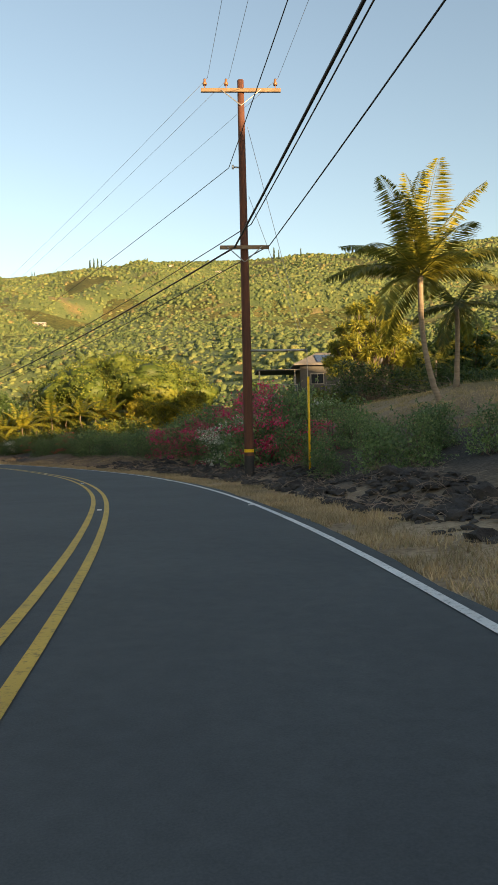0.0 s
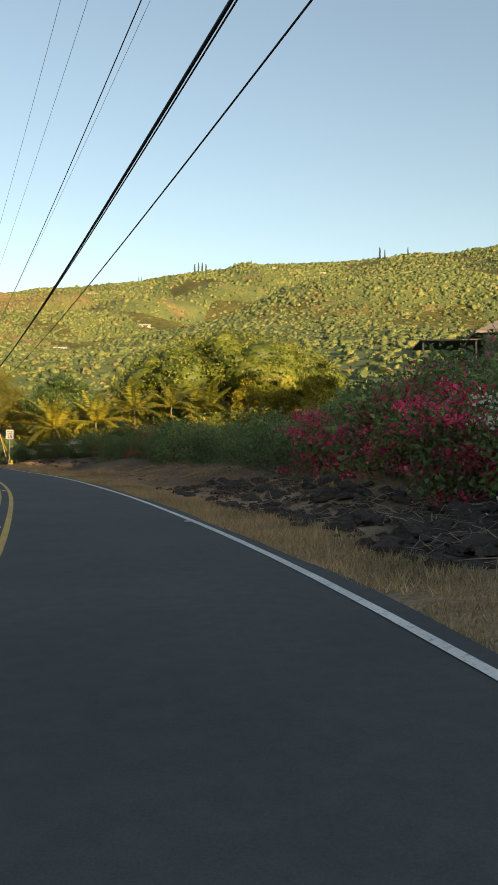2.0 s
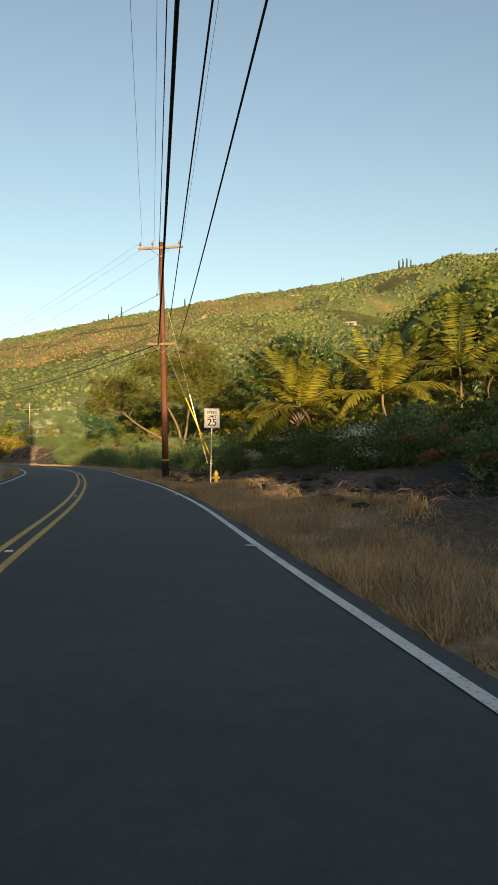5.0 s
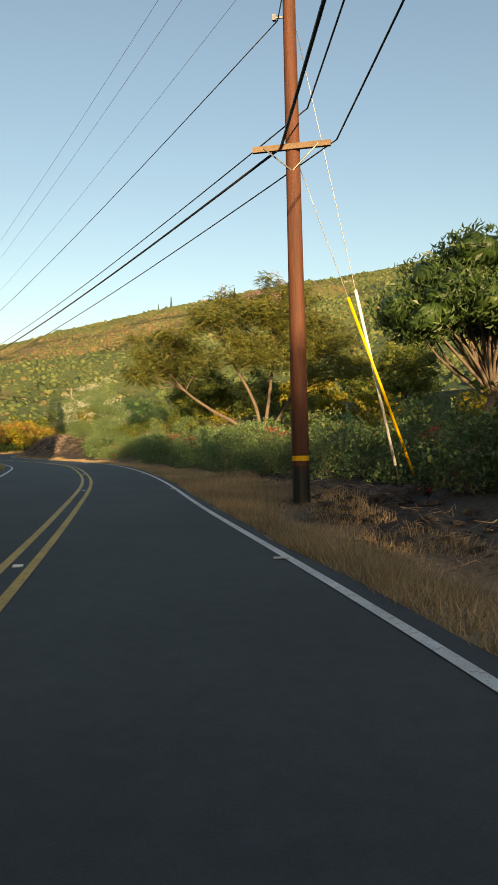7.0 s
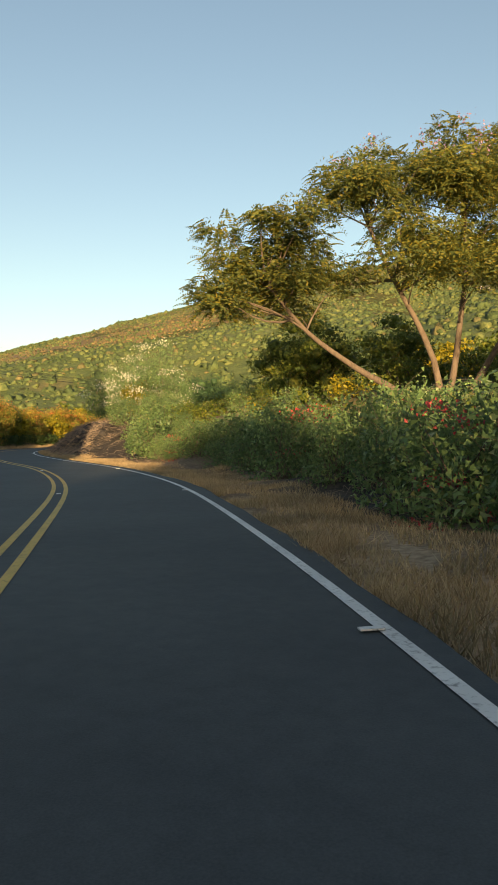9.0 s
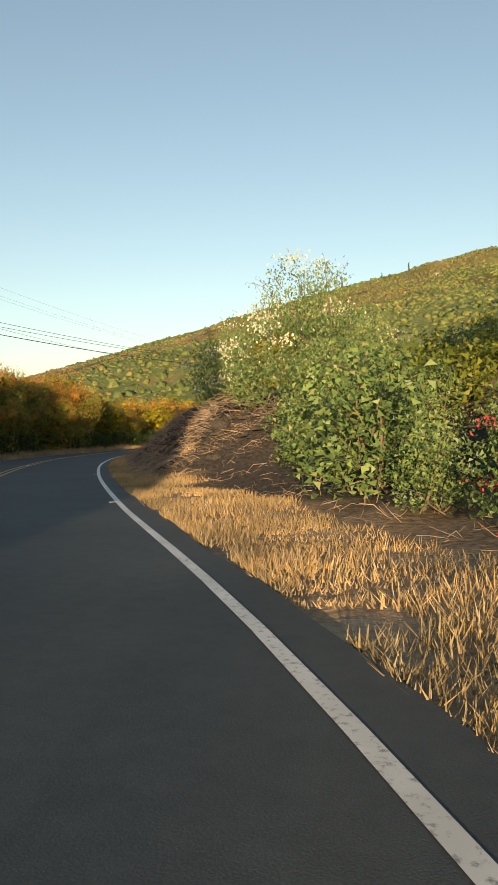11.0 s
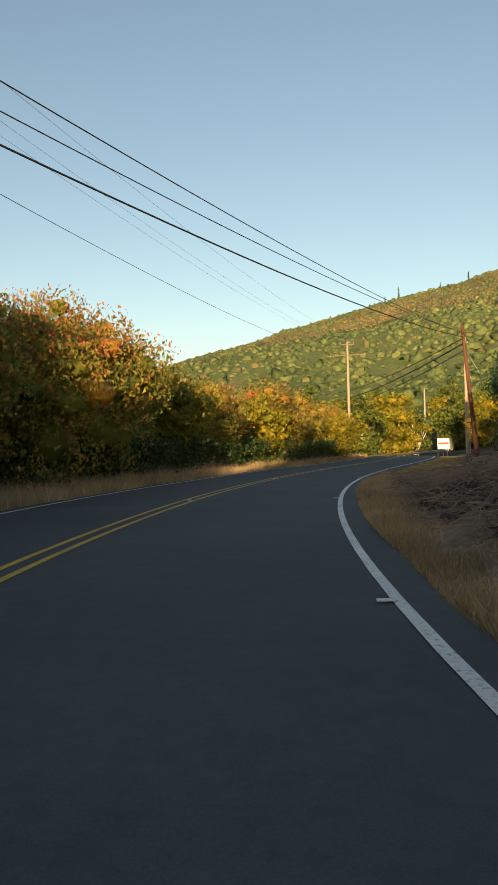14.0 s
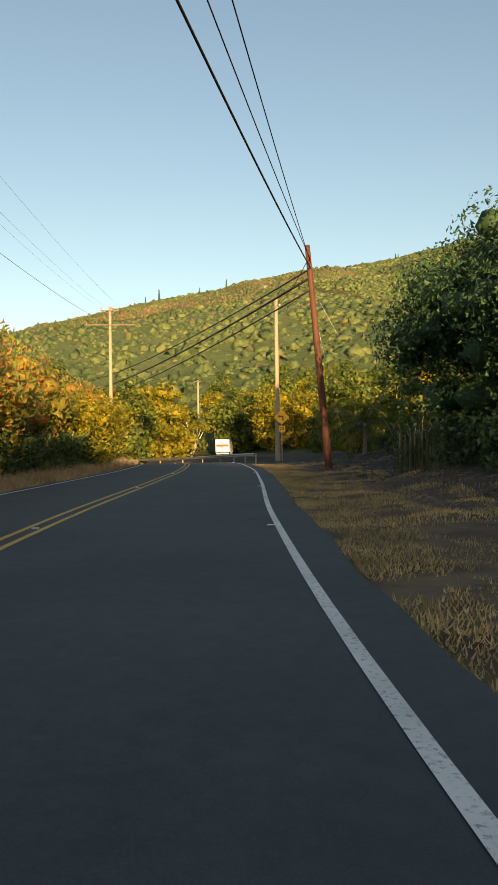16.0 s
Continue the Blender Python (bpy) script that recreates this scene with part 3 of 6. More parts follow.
# ---- utility poles and wires ----
def utility_pole(x, y, top, label, mat=None, lean=(0, 0), facing=0.0, arms=(), band=True, radius=0.17, brackets=()):
    """A round timber pole with crossarms (height, half-length, insulators at offsets), braces and a reflective band."""
    mat = mat or M_POLE
    zb = ground_at(x, y)
    pole = thing("utility_pole", pose(x, y, zb, 0, 0, facing), label, "utility pole", "roadside utility poles")
    H = top - zb

    def at(h):
        return Vector((lean[0] * h, lean[1] * h, h))
    part("shaft", Solid().tube([at(h) for h in (-0.5, 0, 0.3 * H, 0.6 * H, 0.85 * H, H)], [radius * k for k in (1.12, 1.1, 1.0, 0.88, 0.78, 0.72)], 16).mesh("shaft", mat, True), pole)
    if band:
        part("reflective_band", Solid().tube([at(1.02), at(1.14)], radius * 1.085, 16).mesh("reflective_band", M_BAND), pole, "yellow reflective band")
        part("base_wrap", Solid().tube([at(-0.1), at(0.55), at(0.98)], [radius * 1.13, radius * 1.10, radius * 1.075], 16).mesh("base_wrap", M_WIRE), pole, "black tarred base")
    for za, half, pins in arms:
        h = za - zb
        c = at(h) + Vector((0, -radius * 0.95, 0))
        part("crossarm", Solid().box(c, (2 * half, 0.10, 0.13)).mesh("crossarm", M_ARM), pole, "weathered timber crossarm")
        s = Solid()
        for k in (-1, 1):
            s.tube([c + Vector((k * min(0.75, 0.7 * half), -0.07, 0.0)), at(h - 0.55) + Vector((0, -radius * 0.8, 0))], 0.018, 6)
        part("brace", s.mesh("brace", M_STEEL), pole, "steel V brace")
        for o in pins:
            q = c + Vector((o, 0, 0.065))
            part("insulator", Solid().tube([q, q + Vector((0, 0, 0.12)), q + Vector((0, 0, 0.13)), q + Vector((0, 0, 0.20)), q + Vector((0, 0, 0.24)), q + Vector((0, 0, 0.36))],
                                           [0.02, 0.02, 0.075, 0.085, 0.05, 0.045], 10).mesh("insulator", M_CERAMIC), pole, "brown ceramic insulator")
    for zc, sgn in brackets:
        c = at(zc - zb)
        part("bracket", Solid().tube([c, c + Vector((sgn * 0.35, 0, 0.03))], 0.03, 6).box(c + Vector((sgn * 0.36, 0, 0.03)), (0.09, 0.09, 0.14)).mesh("bracket", M_STEEL), pole, "steel line bracket")
    return pole


def wire(a, b, sag, r, label, mat=None, name="power_line", category="cable"):
    a, b = Vector(a), Vector(b)
    k = max(8, int((b - a).length / 3))
    pts = [a.lerp(b, i / k) - Vector((0, 0, 4 * sag * (i / k) * (1 - i / k))) for i in range(k + 1)]
    ob = new(name, Solid().tube(pts, r, 6).mesh(name, mat or M_WIRE, True))
    return tagged(ob, label, category, "overhead lines")


utility_pole(4.45, 19.5, 15.0, "dark brown timber utility pole with two crossarms beside a lava verge", facing=-14, lean=(-0.004, 0.0),
             arms=((14.55, 1.5, (-1.35, -0.55, 1.3)), (8.65, 0.92, ())), brackets=((11.7, -1),))
utility_pole(-17.6, 105.4, 14.6, "reddish timber utility pole with two crossarms in dry grass", facing=-3, lean=(-0.018, 0.0), radius=0.19,
             arms=((14.2, 1.45, (-1.3, -0.5, 1.25)), (8.15, 0.92, ())), brackets=((11.3, -1),))
utility_pole(-7.8, -64.0, 14.8, "timber utility pole with two crossarms", facing=0, arms=((14.4, 1.5, (-1.35, -0.55, 1.3)), (8.9, 0.92, ())))
utility_pole(-50.5, 146.5, 14.4, "timber utility pole at the road bend", facing=45, arms=((14.0, 1.45, (-1.3, -0.5, 1.25)), (8.4, 0.92, ())))
utility_pole(-80.5, 166.0, 15.0, "timber utility pole among rusty trees", facing=20, arms=((14.6, 1.45, (-1.3, -0.5, 1.25)), (10.9, 2.2, ())))
utility_pole(-80.2, 249.6, 12.6, "leaning reddish brown timber utility pole with guy wires", facing=0, lean=(-0.085, 0.0), radius=0.2, band=False)
utility_pole(-109.8, 296.0, 19.0, "sunlit tan utility pole with two crossarms", M_POLE_GREY, facing=12, radius=0.24, band=False,
             arms=((18.5, 1.2, (-1.1, 0.3, 1.1)), (16.7, 3.1, (-2.9, -1.6, 1.6, 2.9))))
utility_pole(-114.3, 363.0, 15.8, "sunlit timber utility pole at a far bend", M_POLE_GREY, radius=0.24, band=False, arms=((15.5, 0.8, ()),))
utility_pole(-86.3, 275.5, 15.0, "pale grey weathered utility pole beside a curve sign", M_POLE_GREY, radius=0.22, band=False, brackets=((14.3, 1), (13.6, -1)))


def run(stations, offsets, sag, r, label, mat=None):
    """One conductor over a row of stations (x, y, z, facing): its offset is along each crossarm."""
    for p, q in zip(stations, stations[1:]):
        e = []
        for (x, y, z, f) in (p, q):
            e.append((x + offsets[0] * math.cos(radians(f)), y + offsets[0] * math.sin(radians(f)), z + offsets[1]))
        L = math.dist(e[0], e[1])
        wire(e[0], e[1], sag * (L / 88) ** 2, r, label, mat)


TOP = [(-7.8, -64, 14.75, 0), (4.45, 19.3, 14.95, -14), (-17.7, 105.2, 14.6, -3), (-50.5, 146.5, 14.4, 45), (-80.5, 166, 14.98, 20), (-109.8, 296, 18.9, 12)]
for o in (-1.35, -0.55, 1.3):
    run(TOP, (o, 0.05), 0.9, 0.007, "thin bare overhead conductor", M_BARE)
NEUT = [(-7.8, -64, 11.6, 0), (4.1, 19.6, 11.7, -14), (-17.9, 105.5, 11.3, -3), (-50.8, 146.7, 11.2, 45), (-80.8, 166.2, 11.9, 20), (-109.8, 296, 16.8, 12)]
run(NEUT, (-0.2, 0.0), 1.0, 0.014, "dark overhead neutral conductor")
LOW = [(-7.8, -64, 8.9, 0), (4.45, 19.3, 8.75, -14), (-17.55, 105.2, 8.25, -3), (-50.5, 146.5, 8.5, 45), (-80.5, 166, 11.0, 20)]
run(LOW, (-0.45, -0.1), 1.1, 0.036, "thick black bundled overhead cable")
run(LOW, (0.18, 0.75), 1.1, 0.019, "black overhead telephone cable")
run(LOW, (0.85, -0.05), 1.1, 0.020, "black overhead telephone cable")
P6T = (-81.2, 249.6)
for (o, z3, z6, r, sg) in ((-0.85, 11.0, 11.75, 0.019, 1.2), (-2.0, 10.9, 11.3, 0.034, 1.5), (0.85, 11.0, 11.6, 0.019, 1.1)):
    wire((-80.5 + o * 0.94, 166 + o * 0.34, z3), (P6T[0] + 0.1, P6T[1], z6), sg, r, "black overhead cable over the road")
for (z6, z9, r) in ((11.2, 17.0, 0.05), (10.7, 14.6, 0.075), (10.0, 12.6, 0.05)):
    wire((P6T[0] - 0.05, P6T[1], z6), (-150, 372, z9), 2.2, r, "dark cable slung across the road")
wire((P6T[0], P6T[1], 11.9), (-86.3, 275.5, 14.2), 0.4, 0.02, "black overhead cable between poles")
wire((-109.8, 296, 18.7), (-114.3, 363, 15.6), 1.0, 0.012, "thin bare overhead conductor", M_BARE)
wire((-109.0, 296, 17.0), (-87, 275.5, 14.6), 0.8, 0.012, "thin bare overhead conductor", M_BARE)
# guy wires, their strut and their guards
wire((4.6, 19.4, 13.2), (6.55, 18.75, 4.75), 0.0, 0.009, "thin steel guy wire", M_BARE, "guy_wire")
wire((4.6, 19.4, 10.6), (6.50, 18.70, 4.75), 0.0, 0.009, "thin steel guy wire", M_BARE, "guy_wire")
strut = thing("guy_strut", pose(6.55, 18.72, ground_at(6.55, 18.72)), "galvanised guy strut with a yellow guard tube over the anchor rod", "guy strut")
zg = ground_at(6.55, 18.72)
part("strut_bar", Solid().tube([(-2.0, 0.7, 4.78 - zg), (0, 0, 4.75 - zg)], 0.045, 8).mesh("strut_bar", M_STEEL, True), strut, "galvanised horizontal pipe")
part("anchor_rod", Solid().tube([(0, 0, 4.75 - zg), (0, 0, -0.2)], 0.014, 6).mesh("anchor_rod", M_STEEL), strut)
part("guard_tube", Solid().tube([(0.03, 0, 3.75 - zg), (0.03, 0, 0.05)], 0.045, 10).mesh("guard_tube", M_BAND, True), strut, "yellow plastic guard tube")
GA = (-15.0, 108.2, ground_at(-15.0, 108.2))
for top_z, gx_, gy_, m_, lab, lo, hi in ((11.0, -0.25, 0.0, M_SIGN, "white", 0.07, 0.47), (7.9, 0.25, 0.1, M_BAND, "yellow", 0.06, 0.62)):
    a, b = Vector((-17.65, 105.5, top_z)), Vector((GA[0] + gx_, GA[1] + gy_, GA[2]))
    g = wire(a, b, 0, 0.010, "thin steel guy wire with a %s guard" % lab, M_STEEL, "guy_wire")
    part("guard_tube", Solid().tube([b.lerp(a, lo), b.lerp(a, hi)], 0.04, 10).mesh("guard_tube", m_, True), g, "%s plastic guard tube" % lab)
wire((-80.95, 249.6, 10.0), (-76.0, 251.0, ground_at(-76.0, 251.0)), 0, 0.012, "thin steel guy wire", M_STEEL, "guy_wire")
wire((-80.75, 249.6, 8.0), (-79.2, 252.0, ground_at(-79.2, 252.0)), 0, 0.012, "thin steel guy wire", M_STEEL, "guy_wire")


# ---- signs, hydrant, guard rail, truck ----
def text(body, size, m, parent, mat):
    cu = bpy.data.curves.new("lettering", "FONT")
    cu.body, cu.size, cu.align_x, cu.extrude, cu.offset = body, size, "CENTER", 0.0015, size * 0.012
    cu.materials.append(mat)
    ob = new("lettering", cu)
    ob.parent, ob.matrix_basis = parent, m
    return ob


def plate(w, h, r, thick, mat, name, y=0.0):
    pts = []
    for cx, cz, a0 in ((w / 2 - r, h / 2 - r, 0), (-w / 2 + r, h / 2 - r, 90), (-w / 2 + r, -h / 2 + r, 180), (w / 2 - r, -h / 2 + r, 270)):
        for k in range(5):
            a = radians(a0 + 22.5 * k)
            pts.append((cx + r * math.cos(a), cz + r * math.sin(a)))
    m = len(pts)
    vs = [(px, y - thick / 2, pz) for px, pz in pts] + [(px, y + thick / 2, pz) for px, pz in pts]
    fs = [tuple(range(m - 1, -1, -1))[::-1], tuple(range(m, 2 * m))[::-1]] + [(k, m + k, m + (k + 1) % m, (k + 1) % m) for k in range(m)]
    return mesh_of(name, vs, fs, mat)


sx, sy = -12.85, 94.5
sign = thing("speed_limit_sign", pose(sx, sy, ground_at(sx, sy), 0, 1.5, 14), "white speed limit sign reading 25 on a steel post", "road sign")
zs = 2.93 - ground_at(sx, sy)
part("sign_post", Solid().box((0, 0.03, zs / 2 - 0.05), (0.055, 0.035, zs + 0.7)).mesh("sign_post", M_STEEL), sign, "galvanised steel post")
face = part("sign_face", plate(0.74, 0.92, 0.045, 0.006, M_SIGN, "sign_face", 0.0), sign, "white face with a thin black border")
face.location = (0, 0, zs)
border = Solid()
for cx, cz, w, h in ((0, 0.435, 0.66, 0.014), (0, -0.435, 0.66, 0.014), (-0.345, 0, 0.014, 0.84), (0.345, 0, 0.014, 0.84)):
    border.box((cx, -0.006, cz), (w, 0.004, h))
part("border", border.mesh("border", M_BLACK), face)
for body, size, dz in (("SPEED", 0.185, 0.20), ("LIMIT", 0.185, 0.02), ("25", 0.47, -0.35)):
    text(body, size, Matrix.Translation((0, -0.006, dz)) @ Matrix.Rotation(radians(90), 4, "X"), face, M_BLACK)

hx, hy = -13.2, 98.2
hyd = thing("fire_hydrant", pose(hx, hy, ground_at(hx, hy) - 0.1), "yellow cast iron fire hydrant in dry grass", "fire hydrant")
part("barrel", Solid().tube([(0, 0, 0), (0, 0, 0.05), (0, 0, 0.06), (0, 0, 0.62)], [0.16, 0.16, 0.105, 0.10], 16).mesh("barrel", M_HYDRANT, True), hyd)
part("bonnet", Solid().tube([(0, 0, 0.62), (0, 0, 0.64), (0, 0, 0.68), (0, 0, 0.78), (0, 0, 0.84), (0, 0, 0.845), (0, 0, 0.90)], [0.15, 0.155, 0.13, 0.09, 0.045, 0.03, 0.028], 16).mesh("bonnet", M_HYDRANT, True), hyd)
for a in (0, 140, 250):
    d_ = Vector((math.cos(radians(a + 190)), math.sin(radians(a + 190)), 0))
    part("nozzle_cap", Solid().tube([d_ * 0.08 + Vector((0, 0, 0.48)), d_ * 0.15 + Vector((0, 0, 0.48)), d_ * 0.151 + Vector((0, 0, 0.48)), d_ * 0.20 + Vector((0, 0, 0.48))], [0.055, 0.055, 0.07, 0.065], 12).mesh("nozzle_cap", M_HYDRANT, True), hyd)

tx, ty = -85.8, 274.6
turn = thing("curve_warning_sign", pose(tx, ty, ground_at(tx, ty), 0, 0, 10), "amber diamond left-turn warning sign with a 20 speed plate", "road sign")
zt = 3.9 - ground_at(tx, ty)
part("sign_post", Solid().box((0, 0.03, zt / 2), (0.06, 0.04, zt + 0.6)).mesh("sign_post", M_STEEL), turn)
dia = part("sign_face", plate(1.0, 1.0, 0.06, 0.006, M_AMBER, "sign_face"), turn, "amber diamond with a black left arrow")
dia.matrix_basis = Matrix.Translation((0, 0, zt)) @ Matrix.Rotation(radians(45), 4, "Y")
arrow = Solid().box((0.12, -0.01, -0.14), (0.09, 0.004, 0.34)).box((0.0, -0.01, 0.07), (0.33, 0.004, 0.09))
arrow.add([(-0.16, -0.012, 0.21), (-0.16, -0.012, -0.07), (-0.36, -0.012, 0.07)], [(0, 1, 2)])
ar = part("arrow", arrow.mesh("arrow", M_BLACK), dia)
ar.matrix_basis = Matrix.Rotation(radians(-45), 4, "Y")
sp_ = part("speed_plate", plate(0.55, 0.55, 0.04, 0.006, M_AMBER, "speed_plate"), turn, "amber plate reading 20")
sp_.location = (0, 0, zt - 1.05)
text("20", 0.42, Matrix.Translation((0, -0.006, -0.15)) @ Matrix.Rotation(radians(90), 4, "X"), sp_, M_BLACK)

rail = thing("guard_rail", pose(0, 0, 0), "steel guard rail round the outside of the far bend", "guard rail")
prof = [(0.0, 0.78), (0.07, 0.72), (0.07, 0.68), (0.0, 0.62), (0.07, 0.56), (0.07, 0.52), (0.0, 0.46)]
rows_ = [k for k in range(len(RXY)) if 266 < RXY[k][1] < 316][::2]
vs, fs = [], []
for k in rows_:
    b_ = RXY[k] + RN[k] * (RW[k] + 1.5)
    for (o, z) in prof:
        q = b_ - RN[k] * o
        vs.append((q[0], q[1], z + ROADZ[k] + 0.05))
for j in range(len(rows_) - 1):
    for k in range(6):
        fs.append((j * 7 + k, j * 7 + k + 1, j * 7 + k + 8, j * 7 + k + 7))
part("beam", mesh_of("beam", vs, fs, M_STEEL), rail, "galvanised W beam")
pm = Solid().box((0, 0, 0.35), (0.12, 0.14, 0.9)).mesh("post", M_POLE_GREY)
for k in rows_[::2]:
    b_ = RXY[k] + RN[k] * (RW[k] + 1.62)
    part("post", pm, rail).location = (b_[0], b_[1], ROADZ[k])

zt_ = ground_at(-104.3, 341.0)
truck = thing("box_truck", pose(-104.3, 341.0, zt_, 0, 0, 4), "white box truck with a red stripe standing beyond the bend", "truck")
part("cargo_box", Solid().box((0, 0, 2.05), (2.5, 5.5, 2.3)).mesh("cargo_box", M_TRUCK), truck)
part("cab", Solid().box((0, 3.8, 1.45), (2.2, 1.9, 1.9)).mesh("cab", M_TRUCK), truck)
part("stripe", Solid().box((0, -2.756, 2.1), (2.3, 0.012, 0.42)).mesh("stripe", M_RED), truck, "red stripe")
part("rear_door_gap", Solid().box((0, -2.757, 1.6), (0.03, 0.012, 1.3)).mesh("rear_door_gap", M_BLACK), truck)
part("bumper", Solid().box((0, -2.7, 0.65), (2.3, 0.2, 0.22)).mesh("bumper", M_STEEL), truck)
wm = Solid().tube([(-0.14, 0, 0), (0.14, 0, 0)], 0.48, 20).mesh("wheel", M_RUBBER)
for wx in (-1.05, 1.05):
    for wy in (-1.6, 3.7):
        part("wheel", wm, truck).location = (wx, wy, 0.48)


# ---- shrubs ----
def stems(rng, tips, spread, r=0.02):
    s = Solid()
    for t_ in tips:
        a = (rng.normal() * spread, rng.normal() * spread, -0.15)
        s.tube(limb_points(a, t_, rng, 0.10, 5).tolist(), [r, r * 0.85, r * 0.7, r * 0.5, r * 0.3], 5, False)
    return s


def bloom_quads(rng, spots, per, spread, size):
    c = np.repeat(np.array(spots), per, 0) + rng.normal(size=(len(spots) * per, 3)) * spread
    nn = unit(rng.normal(size=c.shape) + np.array([-0.4, -0.6, 0.5]))
    ax = np.cross(nn, rng.normal(size=c.shape))
    s = size * (0.6 + 0.8 * rng.random(len(c)))
    return leaf_quads(c, ax, nn, s, s * 0.8)


def shrub(seed, label, flower=None, blooms=0, leaf=None, n=1900, wide=1.5, tall=2.6, size=0.15, sprays=16, name="bougainvillea_shrub"):
    rng = np.random.default_rng(seed)
    ob = thing(name, pose(0, 0, 0), label, "shrub", "roadside hedge")
    clumps = []
    for k in range(9):
        a, q = rng.random() * 6.283, rng.random() ** 0.6 * wide * 0.62
        h = tall * (0.25 + 0.52 * rng.random()) * (1 - 0.25 * q / wide)
        clumps.append((q * math.cos(a), q * math.sin(a), h, wide * (0.36 + 0.2 * rng.random()), wide * (0.36 + 0.2 * rng.random()), tall * (0.20 + 0.09 * rng.random())))
    for k in range(5):
        a = k * 1.257 + rng.normal() * 0.2
        clumps.append((0.5 * wide * math.cos(a), 0.5 * wide * math.sin(a), 0.13 * tall, wide * 0.42, wide * 0.42, tall * 0.17))
    tips = [(c[0], c[1], c[2] + 0.3 * c[5]) for c in clumps]
    # arching sprays that break the outline
    spr, tipq = [], []
    st = stems(rng, tips, 0.25, 0.028)
    for k in range(sprays):
        c = clumps[rng.integers(len(clumps))]
        d = unit(np.array([rng.normal(), rng.normal(), 0.55 + 0.5 * rng.random()]))
        a = np.array(c[:3]) + d * np.array(c[3:]) * 0.7
        b = a + d * (0.55 + 0.6 * rng.random()) + np.array([0, 0, -0.12])
        pts = limb_points(a, b, rng, 0.10, 4)
        st.tube(pts.tolist(), [0.008, 0.006, 0.005, 0.003], 4, False)
        for u in np.linspace(0.15, 1, 12):
            spr.append(a + (b - a) * u + rng.normal(size=3) * 0.05)
        tipq.append(b)
    part("branchwork", st.mesh("branchwork", M_BARK), ob)
    q = crown_leaves(rng, clumps, n, size, size * 0.95, 0.25, 0.55)
    spr = np.array(spr)
    nn = unit(rng.normal(size=spr.shape) + np.array([0, 0, 0.6]))
    q = np.concatenate([q, leaf_quads(spr, np.cross(nn, rng.normal(size=spr.shape)), nn, np.full(len(spr), size * 0.9), np.full(len(spr), size * 0.8))])
    part("foliage", quads_of("foliage", q[:, [0, 1, 2]], leaf or M_HEDGE), ob)
    if flower:
        spots = []
        for k in range(blooms):
            c = clumps[rng.integers(len(clumps))]
            d = unit(rng.normal(size=3) + np.array([0, 0, 0.35]))
            spots.append(np.array(c[:3]) + d * np.array(c[3:]) * 1.02)
        spots += [t_ for t_ in tipq[: blooms // 4]]
        part("blossom", quads_of("blossom", bloom_quads(rng, spots, 64, (0.30, 0.30, 0.10), 0.085), flower), ob, "clusters of bright bracts")
    return ob


S_GREEN = [shrub(11, "dense dark green roadside shrub on a lava verge"), shrub(12, "dense dark green roadside shrub on a lava verge", sprays=26)]
S_MAG = [shrub(13, "bougainvillea shrub covered in magenta blossom", M_MAGENTA, 26), shrub(14, "bougainvillea shrub covered in magenta blossom", M_MAGENTA, 18)]
S_WHITE = [shrub(15, "bougainvillea shrub with clusters of white blossom", M_WHITEFL, 20)]
S_CORAL = [shrub(16, "green shrub with scattered coral red blossom", M_CORAL, 7)]
used = set()


def put(proto, x, y, s, turn_, sz=None, sink=0.05):
    """Sets a shrub or tree down: the first one is the original, the others are copies."""
    m = Matrix.Translation((x, y, ground_at(x, y) - sink)) @ Matrix.Rotation(turn_, 4, "Z")
    sc = (s, s, sz or s)
    if proto.name not in used:
        used.add(proto.name)
        proto.matrix_basis = m @ Matrix.Diagonal((*sc, 1))
        return proto
    ob = copy_thing(proto, m)
    ob.scale = sc
    return ob


def road_at(y):
    """The road's row nearest to a y and its right-hand direction."""
    k = int(np.argmin(np.abs(RXY[:, 1] - y)))
    return k, RXY[k], RN[k]


def beside(y, e, right=True):
    k, c, nn = road_at(y)
    return c + nn * (RW[k] + SHOULDER[k] + e) if right else c - nn * (LANE_LEFT + 0.4 + e)


rg = np.random.default_rng(21)
y = 6.0
while y < 160:
    k, c, nn = road_at(y)
    front = np.interp(y, [6, 20, 35, 45, 60, 100, 106, 113, 118, 134, 146, 156], [4.2, 4.2, 4.5, 5.4, 6.2, 6.4, 5.4, 3.4, 2.3, 2.4, 3.0, 4.2])
    for row, e in ((0, front + 1.0), (1, front + 3.0), (2, front + 5.2)):
        if row == 2 and not 30 < y < 48:
            continue
        if (y < 13 and row == 0) or (row == 1 and 50 < y < 108 and int(y * 10) % 2):
            continue
        jy, je = y + rg.normal() * 0.4, e + rg.normal() * 0.35
        x_, y_ = beside(jy, je)
        u = rg.random()
        if 21 < y < 43 and u < 0.72:
            pr = S_MAG[rg.integers(2)]
            if 24 < y < 34 and rg.random() < 0.5:
                pr = S_WHITE[0]
        elif 48 < y < 150 and u < (0.3 if y < 75 else 0.16):
            pr = S_CORAL[0]
        elif 60 < y < 100 and u < 0.24:
            pr = S_WHITE[0]
        else:
            pr = S_GREEN[rg.integers(2)]
        s = (0.88, 1.08, 1.15)[row] + 0.16 * rg.normal()
        if y < 22:
            s *= 0.72 if row == 0 else 0.55
        if y > 43:
            s *= 0.70 if row else 0.86
        elif row and 24 < y < 38:
            s *= 1.05
        put(pr, x_, y_, max(0.5, s), rg.random() * 6.28, max(0.5, s) * (0.9 + 0.25 * rg.random()))
    y += 1.9

